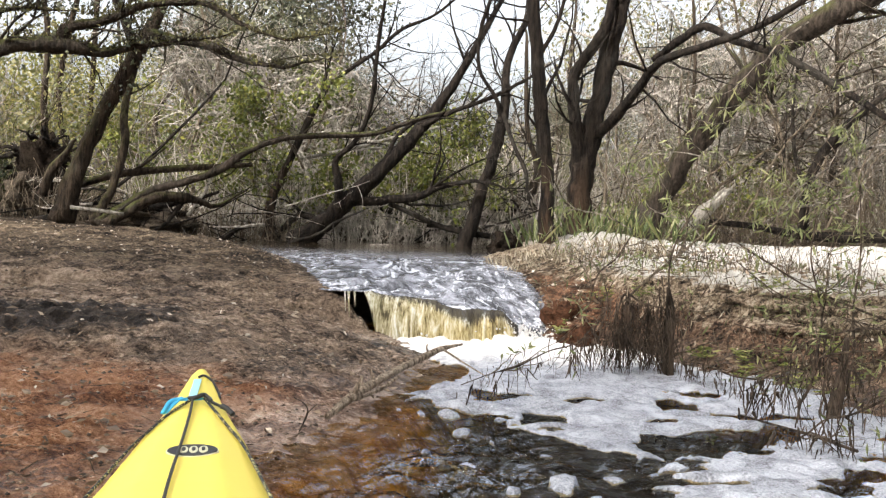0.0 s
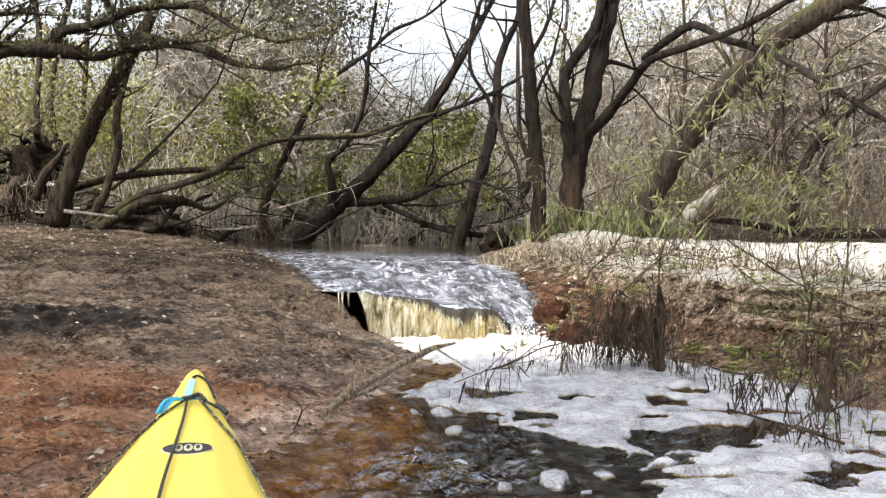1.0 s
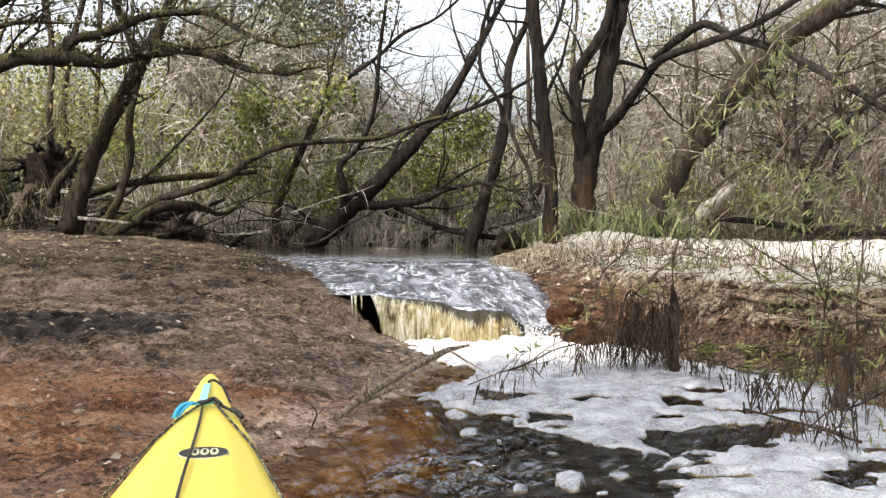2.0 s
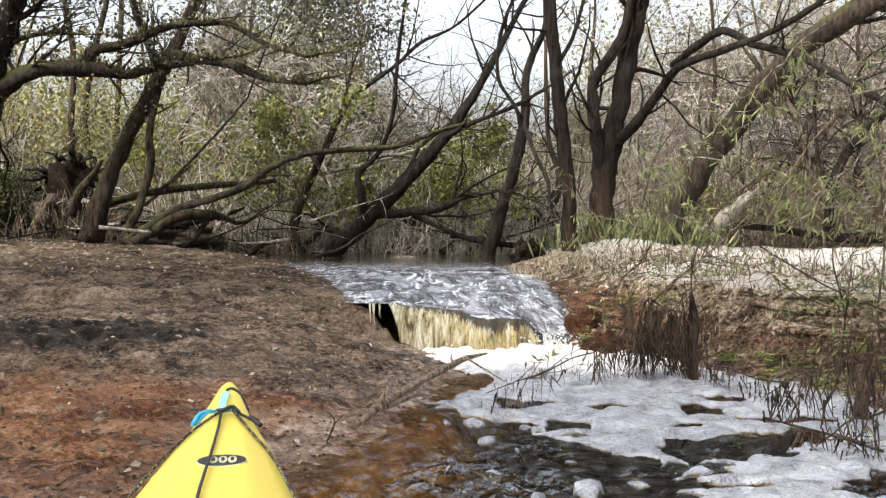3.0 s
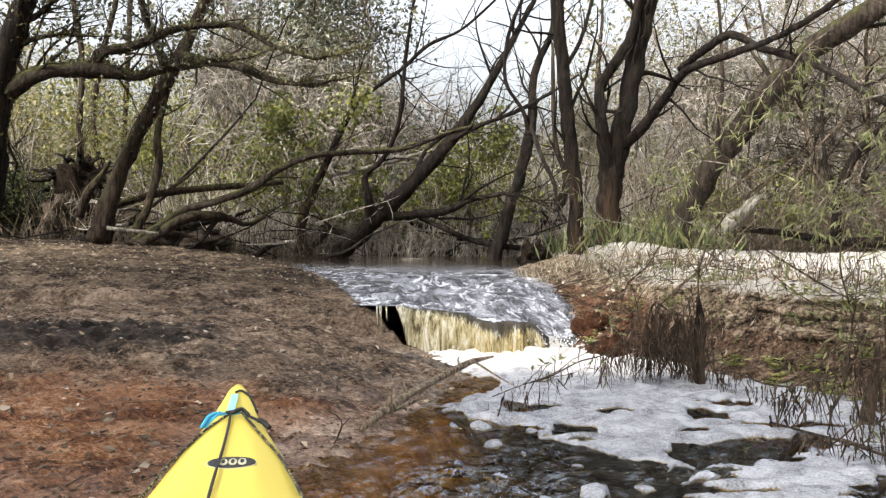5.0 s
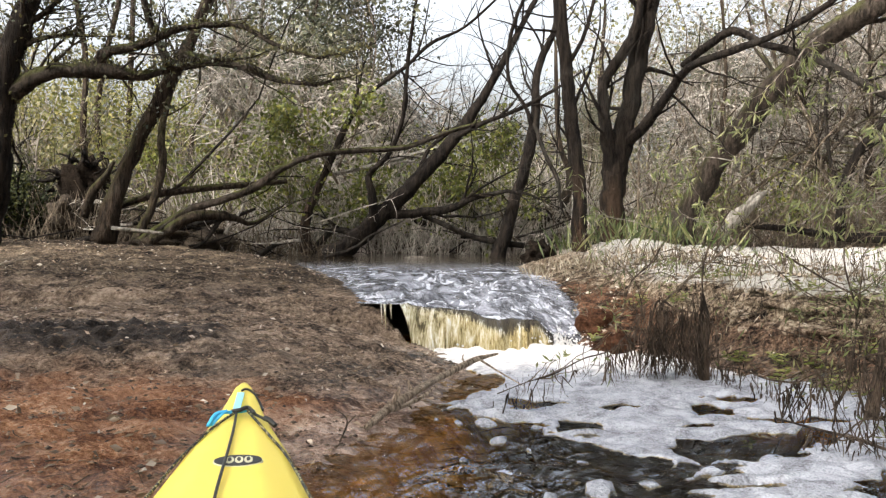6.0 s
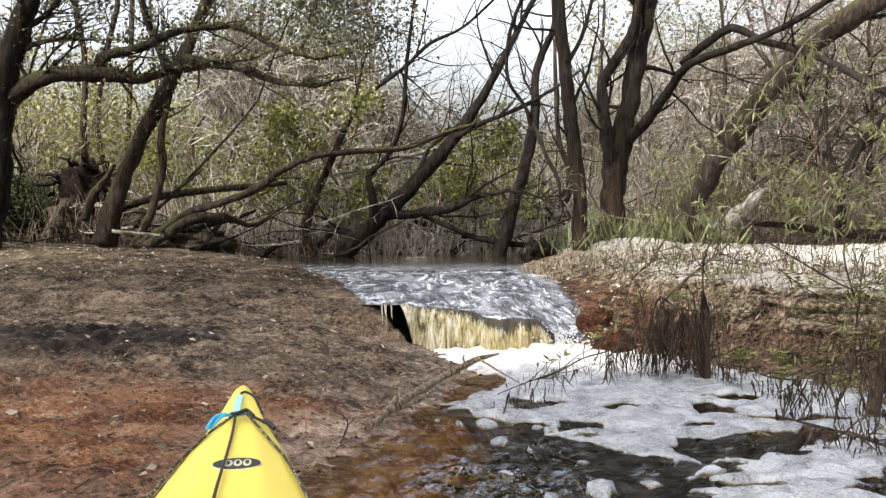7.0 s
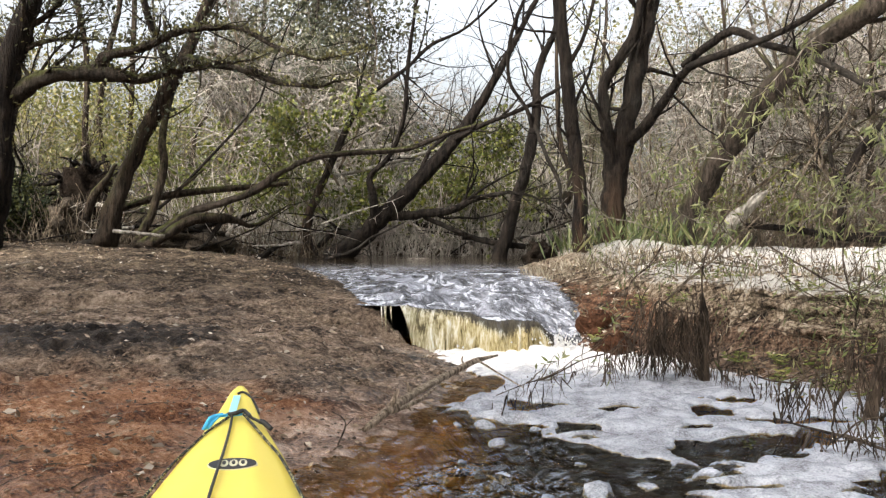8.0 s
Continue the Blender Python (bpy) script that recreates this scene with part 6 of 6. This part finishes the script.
leafy_branch([(-0.16, 10.90, 0.69, 0.013), (0.04, 10.90, 1.08, 0.010), (0.30, 10.80, 1.40, 0.008)], 12, 143, LEAF_GREEN)
leafy_branch([(0.75, 10.80, 0.62, 0.013), (0.62, 10.80, 1.01, 0.010), (0.43, 10.80, 1.27, 0.008), (0.62, 10.80, 1.53, 0.008)], 11, 144, LEAF_GREEN)
leafy_branch([(-0.94, 10.90, 0.69, 0.013), (-0.88, 10.90, 1.02, 0.010), (-0.62, 10.90, 1.21, 0.008)], 9, 145, LEAF_GREEN)
leafy_branch([(0.87, 10.60, 0.44, 0.013), (0.74, 10.60, 0.69, 0.010), (0.83, 10.60, 0.88, 0.008)], 7, 146, LEAF_GREEN)
leafy_branch([(-3.27, 12.00, 1.18, 0.014), (-3.49, 12.00, 1.36, 0.012), (-3.74, 12.00, 1.47, 0.009)], 9, 147, LEAF_GREEN)


# ---- palmettos on the left ----
def palmetto_proto(seed):
    rng = np.random.RandomState(seed)
    e = root_empty("palmetto", (0, 0, 0), "dark green palmetto fans in the undergrowth", "palmetto", "palmettos")
    vs, fs, base, stalks = [], [], 0, []
    for _ in range(11):
        a, up = rng.uniform(0, 6.28), rng.uniform(0.5, 1.2)
        d = np.array([math.cos(a), math.sin(a), up])
        d /= np.linalg.norm(d)
        st = wander(rng, (0, 0, 0), d, rng.uniform(0.35, 0.6), 0.007, 4, 0.05, 0.0, 0.7)
        stalks.append(st)
        hub = st[-1][:3]
        s = np.cross(d, (0, 0, 1))
        s /= np.linalg.norm(s)
        blades = [d * math.cos(b) + s * math.sin(b) for b in np.linspace(-1.9, 1.9, 19)]
        v, f = leaf_faces(rng, [hub] * 19, 0.36, 0.045, 0.1, np.array(blades) * 4)
        vs.append(v)
        fs += [[q + base for q in face] for face in f]
        base += len(v)
    v, f = tubes(stalks, 4)
    stuff_part("stalk_tangle", v, f, LEAF_PALM, e)
    stuff_part("frond_tangle", np.vstack(vs), fs, LEAF_PALM, e, smooth=False)
    return e


PALMS = [palmetto_proto(401), palmetto_proto(402)]
spots = []
for i in range(20):
    y = rng.uniform(9.8, 13)
    x = -rng.uniform(0.41, 0.56) * y
    spots.append((i % 2, place(None, x, y, rng.uniform(0, 360), rng.uniform(0.5, 0.8) * (1.25 if x < -0.44 * y else 1.0))))
plant(PALMS, spots)


# ---- grasses on the right bank ----
def grass_patch(name, label, centre, radius, count, tall, mat, seed, width=0.07):
    rng = np.random.RandomState(seed)
    a, r = rng.uniform(0, 6.28, count), radius * np.sqrt(rng.rand(count))
    x, y = centre[0] + r * np.cos(a) * 1.6, centre[1] + r * np.sin(a)
    p = np.stack([x, y, land(x, y) - 0.005], 1)
    d = rng.normal(0, 0.45, (count, 3))
    d[:, 2] = 1.0
    v, f = leaf_faces(rng, p, tall, width, 0.0, d * 2)
    ob = mesh_ob(name, v, f, mat, smooth=False)
    return tagged(ob, label, "grass", kind="stuff")


grass_patch("reed_grass", "green reedy grass at the tree foot", (1.61, 8.20, 0.63)[:2], 0.45, 110, 0.3, GRASS_GREEN, 61, 0.04)
grass_patch("reed_grass", "green reedy grass at the tree foot", (2.08, 8.30, 0.62)[:2], 0.35, 60, 0.28, GRASS_GREEN, 62, 0.04)
grass_patch("dry_grass", "matted dry grass on the bank top", (1.28, 7.20, 0.49)[:2], 0.5, 900, 0.075, GRASS_DRY, 63, 0.06)
grass_patch("dry_grass", "matted dry grass on the bank edge", (1.95, 5.4), 0.45, 340, 0.07, GRASS_DRY, 64, 0.05)
grass_patch("bank_grass", "thin green grass over the bank top", (1.35, 6.1), 0.45, 120, 0.07, GRASS_GREEN, 66, 0.06)
grass_patch("bank_grass", "thin green grass over the bank top", (1.9, 5.8), 0.4, 60, 0.07, GRASS_GREEN, 67, 0.06)
grass_patch("dry_grass", "thin dry grass over the clay bank", (1.9, 4.7), 0.45, 50, 0.08, GRASS_GREEN, 65, 0.06)


# ---- foreground shrub on the right, with drowned roots hanging ----
def hanging_twigs(name, label, stem, strands, length, seed, leafy=0, drop=0.03, thick=1.0):
    rng = np.random.RandomState(seed)
    base = np.array(stem[0][:3])
    e = root_empty(name, base, label, "branch", "branches over the water")
    line = smooth_line(stem, 6)
    v, f = tube(line, 6, 0.05)
    mesh_ob("stem", v - base, f, ROOT_DARK, e)
    rows, tips = [], []
    for _ in range(int(strands * 1.7)):
        i = rng.randint(0, len(line))
        p = line[i][:3] + rng.normal(0, 0.03, 3) - np.array([0, 0, drop * rng.rand() ** 1.5])
        L = length * rng.gamma(2.2, 0.25)
        L = min(L, max(0.03, p[2] - 0.01))
        rows.append(wander(rng, p, (rng.normal(0, 0.22), rng.normal(0, 0.2), -1), L, (rng.gamma(2, 0.0008) + 0.0007) * thick, 7, 0.15, -0.05, 0.3))
        rows[-1][0, 3] *= 0.25
    if rows:
        v, f = tubes(rows, 4)
        stuff_part("root_fringe", v - base, f, ROOT_DARK, e, "dark drowned roots hanging down")
    if leafy:
        fine = []
        branch_out(rng, line, leafy, 0.3, 0.5, 2, fine, tips, 1.0, 0.02, 0.2)
        v, f = tubes(fine, 3)
        stuff_part("twig_tangle", v - base, f, TWIG_BROWN, e)
        pick = np.repeat(np.array(tips), 3, 0) + rng.normal(0, 0.02, (len(tips) * 3, 3))
        v, f = leaf_faces(rng, pick, 0.04, 0.12, 0.3)
        stuff_part("foliage", v - base, f, LEAF_WILLOW, e, smooth=False)
    return e


hanging_twigs("drooping_branch", "thin dark branch dipping over the foam", [(0.21, 3.70, 0.09, 0.002), (0.34, 3.80, 0.12, 0.002), (0.44, 3.80, 0.15, 0.003), (0.58, 3.90, 0.20, 0.003), (0.75, 4.10, 0.22, 0.003), (0.92, 4.40, 0.33, 0.003)], 60, 0.13, 71, 4)
hanging_twigs("root_clump", "clump of dark roots hanging over the water", [(0.99, 4.50, 0.24, 0.004), (1.03, 4.50, 0.39, 0.006), (1.12, 4.50, 0.35, 0.005), (1.22, 4.50, 0.33, 0.004)], 230, 0.42, 72, 0, 0.24)
hanging_twigs("root_clump", "dark rotten stump post hung with roots", [(1.24, 4.50, 0.43, 0.010), (1.26, 4.50, 0.29, 0.023), (1.25, 4.50, 0.16, 0.027), (1.26, 4.50, -0.04, 0.030)], 110, 0.22, 73, 0, 0.05)
hanging_twigs("root_clump", "clump of dark roots hanging over the water", [(0.74, 4.30, 0.13, 0.002), (0.84, 4.40, 0.19, 0.003), (0.93, 4.40, 0.18, 0.003), (1.03, 4.40, 0.25, 0.004)], 60, 0.2, 74)
hanging_twigs("drooping_branch", "dark drowned branch hanging over the foam", [(1.26, 3.50, 0.13, 0.002), (1.37, 3.50, 0.20, 0.003), (1.43, 3.40, 0.24, 0.003), (1.53, 3.40, 0.29, 0.004), (1.68, 3.40, 0.31, 0.005)], 60, 0.24, 75, 5, 0.08, 1.4)
hanging_twigs("drooping_branch", "dark drowned branch hanging over the foam", [(1.23, 3.10, 0.07, 0.002), (1.31, 3.10, 0.06, 0.003), (1.34, 3.00, 0.14, 0.003), (1.43, 3.00, 0.16, 0.004), (1.55, 3.00, 0.22, 0.004)], 42, 0.18, 76, 4, 0.05, 1.4)
hanging_twigs("drooping_branch", "thin branch slanting across the bank", [(1.60, 4.60, 0.56, 0.002), (1.75, 4.50, 0.43, 0.003), (1.90, 4.40, 0.36, 0.003), (2.12, 4.30, 0.30, 0.004)], 10, 0.1, 77, 9)
hanging_twigs("drooping_branch", "thin branch slanting across the bank", [(0.92, 4.80, 0.29, 0.002), (0.98, 4.90, 0.45, 0.004), (1.10, 5.00, 0.54, 0.004), (1.22, 5.20, 0.65, 0.004)], 6, 0.08, 78, 8)
hanging_twigs("drooping_branch", "thin branch slanting across the bank", [(1.28, 4.60, 0.31, 0.003), (1.30, 4.70, 0.53, 0.005), (1.41, 4.90, 0.69, 0.005), (1.58, 5.10, 0.87, 0.004)], 8, 0.1, 79, 9)
hanging_twigs("drooping_branch", "thin branch slanting across the bank", [(1.56, 3.60, 0.15, 0.004), (1.63, 3.70, 0.40, 0.004), (1.62, 3.80, 0.62, 0.003), (1.68, 3.90, 0.83, 0.002)], 6, 0.1, 80, 9)

hanging_twigs("drooping_branch", "long thin branch reaching over the sand bar", [(2.30, 4.40, 0.30, 0.006), (2.12, 4.40, 0.36, 0.006), (1.92, 4.50, 0.45, 0.005), (1.77, 4.60, 0.55, 0.005), (1.62, 4.80, 0.68, 0.004), (1.55, 4.90, 0.78, 0.002)], 8, 0.1, 401, 6)
hanging_twigs("drooping_branch", "upright twig with sparse leaves on the bank", [(2.08, 4.30, 0.10, 0.005), (2.05, 4.30, 0.35, 0.005), (2.12, 4.40, 0.62, 0.004), (2.10, 4.40, 0.95, 0.002)], 20, 0.14, 402, 6)
hanging_twigs("drooping_branch", "bent twig with sparse leaves over the foam", [(1.10, 5.05, 0.10, 0.004), (0.95, 4.80, 0.16, 0.004), (1.04, 4.90, 0.30, 0.004), (1.02, 5.00, 0.46, 0.002)], 10, 0.1, 403, 5)
hanging_twigs("drooping_branch", "leafy twig at the edge of the foam", [(1.95, 4.10, 0.12, 0.004), (1.80, 4.10, 0.20, 0.004), (1.62, 4.10, 0.26, 0.003), (1.46, 4.20, 0.30, 0.002)], 20, 0.14, 404, 7)
hanging_twigs("drooping_branch", "leafy twig hanging over the foam", [(1.95, 3.70, 0.34, 0.005), (1.78, 3.65, 0.36, 0.004), (1.60, 3.60, 0.33, 0.003), (1.45, 3.60, 0.27, 0.002)], 24, 0.16, 405, 5)
hanging_twigs("root_clump", "row of dark roots hanging from the bank edge", [(1.29, 4.40, 0.09, 0.003), (1.34, 4.20, 0.11, 0.003), (1.39, 4.00, 0.10, 0.004), (1.44, 3.80, 0.12, 0.004)], 60, 0.18, 85, 0, 0.05, 1.2)
hanging_twigs("root_clump", "brown rotten stump hung with roots", [(1.69, 3.60, 0.33, 0.011), (1.67, 3.60, 0.15, 0.020), (1.65, 3.60, 0.02, 0.029), (1.65, 3.60, -0.09, 0.035)], 34, 0.2, 86, 0, 0.05, 1.5)
hanging_twigs("drooping_branch", "low branch lying on the foam with hanging roots", [(1.28, 3.60, 0.02, 0.003), (1.33, 3.40, 0.03, 0.005), (1.39, 3.20, 0.04, 0.005), (1.45, 3.00, 0.04, 0.006)], 34, 0.16, 87, 0, 0.04, 1.4)


# ---- bright sprouts on the right bank ----
LEAF_SPROUT = leaf_mat("bright_sprout_leaves", (0.0, (0.09, 0.11, 0.025)), (0.6, (0.19, 0.21, 0.05)), (1.0, (0.38, 0.36, 0.13)))


def sprout(at, tall, stems, seed):
    rg = np.random.RandomState(seed)
    x, y = at[0], at[1]
    base = np.array((x, y, height(x, y) - 0.01))
    e = root_empty("sprout", base, "small bright green sprout on the clay bank", "plant", "sprouts on the bank")
    pts, way = [], []
    for _ in range(stems):
        a = rg.uniform(0, 6.28)
        line = wander(rg, (0, 0, 0), (0.7 * math.cos(a), 0.7 * math.sin(a), 1), tall * rg.uniform(0.6, 1.1), 0.0025, 5, 0.2, 0.0)
        v, f = tube(line, 4)
        mesh_ob("stem", v, f, TWIG_BROWN, e)
        for i in range(2, len(line)):
            for _ in range(4):
                pts.append(line[i][:3])
                b = rg.uniform(0, 6.28)
                way.append((math.cos(b), math.sin(b), 0.25))
    v, f = leaf_faces(rg, pts, 0.038, 0.15, 0.1, np.array(way) * 2)
    stuff_part("foliage", v, f, LEAF_SPROUT, e, smooth=False)
    return e


for at, tall, stems, seed in (((1.59, 4.45, 0.18), 0.12, 4, 301), ((1.76, 4.15, 0.16), 0.13, 5, 302), ((1.78, 4.50, 0.21), 0.1, 3, 303),
                              ((1.05, 5.10, 0.26), 0.14, 4, 304), ((1.42, 4.30, 0.13), 0.08, 3, 305), ((1.88, 4.00, 0.13), 0.12, 3, 306), ((0.93, 5.60, 0.30), 0.1, 3, 307), ((1.66, 4.62, 0.2), 0.12, 4, 308), ((1.98, 4.35, 0.2), 0.14, 5, 309), ((1.5, 4.8, 0.2), 0.11, 4, 310), ((1.2, 5.7, 0.3), 0.12, 4, 311), ((1.35, 5.5, 0.3), 0.12, 4, 312), ((1.62, 5.6, 0.3), 0.12, 4, 313), ((1.9, 5.0, 0.3), 0.12, 4, 314), ((2.1, 4.7, 0.3), 0.13, 4, 315)):
    sprout(at, tall, stems, seed)


# ---- exposed roots and twigs lying on the ground ----
def lying_twigs(name, label, count, spot, length, mat, seed, thick=0.003, along=0.0, lift=0.004):
    rg = np.random.RandomState(seed)
    rows = []
    for _ in range(count):
        x, y = spot(rg)
        a = rg.normal(along, 0.5) if rg.rand() < 0.7 else rg.uniform(0, 6.28)
        L, r, line = length * rg.gamma(2.5, 0.4), thick * rg.uniform(0.5, 1.8), []
        for i in range(7):
            line.append((x, y, height(x, y) + lift + r * 0.5, r * (1 - 0.1 * i)))
            a += rg.normal(0, 0.25)
            x, y = x + math.cos(a) * L / 6, y + math.sin(a) * L / 6
        rows.append(np.array(line))
    v, f = tubes(rows, 4)
    return tagged(mesh_ob(name, v, f, mat), label, "twigs", kind="stuff")


def on_right(g):
    y = 4.0 + 3.4 * g.rand()
    return float(shore_right(y)) + 0.05 + 1.5 * g.rand() ** 1.2, y


def on_left(g):
    y = 2.6 + 6.5 * g.rand() ** 1.4
    return float(shore_left(y)) - 0.15 - 3.2 * g.rand(), y


lying_twigs("exposed_roots", "exposed roots along the eroded bank", 130, on_right, 0.35, TWIG_BROWN, 96, 0.0025, 2.6, 0.006)
lying_twigs("exposed_roots", "dark roots along the eroded bank", 130, on_right, 0.3, ROOT_DARK, 97, 0.003, 2.6, 0.004)
lying_twigs("fallen_twigs", "short twigs scattered over the mud", 260, on_left, 0.07, TWIG_BROWN, 98, 0.0018)
lying_twigs("fallen_twigs", "dark twigs scattered over the mud", 150, on_left, 0.06, ROOT_DARK, 99, 0.0022)


# ---- willow sprays in the upper right ----
def willow_spray(stem, count, seed):
    rng = np.random.RandomState(seed)
    base = np.array(stem[0][:3])
    e = root_empty("willow_spray", base, "pale green willow twigs with narrow leaves", "branch", "willow sprays")
    line = smooth_line(stem, 6)
    lines, tips = [line], []
    branch_out(rng, line, count, 0.3, 0.6, 2, lines, tips, 0.8, -0.06, 0.1)
    v, f = tubes(lines, 3)
    stuff_part("twig_tangle", v - base, f, TWIG_GREY, e)
    pts, way = [], []
    for ln in lines[1:]:
        for i in range(1, len(ln)):
            for _ in range(2):
                pts.append(ln[i][:3] + rng.normal(0, 0.01, 3))
                way.append((ln[i][:3] - ln[i - 1][:3]) * 6 + np.array([0, 0, -0.25]))
    v, f = leaf_faces(rng, pts, 0.062, 0.085, 0.2, np.array(way))
    stuff_part("foliage", v - base, f, LEAF_WILLOW, e, smooth=False)
    return e


willow_spray([(2.25, 4.60, 1.44, 0.006), (2.07, 4.70, 1.40, 0.005), (1.89, 4.80, 1.35, 0.003), (1.72, 4.90, 1.35, 0.002)], 7, 81)
willow_spray([(2.07, 5.60, 1.08, 0.007), (1.83, 5.70, 1.12, 0.005), (1.62, 5.80, 1.16, 0.004), (1.41, 5.80, 1.12, 0.003)], 6, 82)
willow_spray([(2.25, 4.60, 1.14, 0.007), (2.09, 4.60, 1.06, 0.006), (1.92, 4.60, 0.95, 0.004), (1.81, 4.60, 0.81, 0.003)], 8, 83)
willow_spray([(2.24, 5.40, 1.90, 0.006), (2.08, 5.40, 1.78, 0.005), (1.99, 5.40, 1.65, 0.004)], 5, 84)
willow_spray([(2.45, 5.00, 0.96, 0.005), (2.27, 5.00, 0.87, 0.004), (2.12, 5.00, 0.75, 0.002)], 6, 88)
willow_spray([(1.52, 6.40, 0.66, 0.006), (1.33, 6.40, 0.75, 0.005), (1.12, 6.40, 0.79, 0.003)], 5, 90)
willow_spray([(1.77, 5.60, 0.61, 0.005), (1.64, 5.60, 0.74, 0.004), (1.45, 5.60, 0.79, 0.003)], 5, 92)
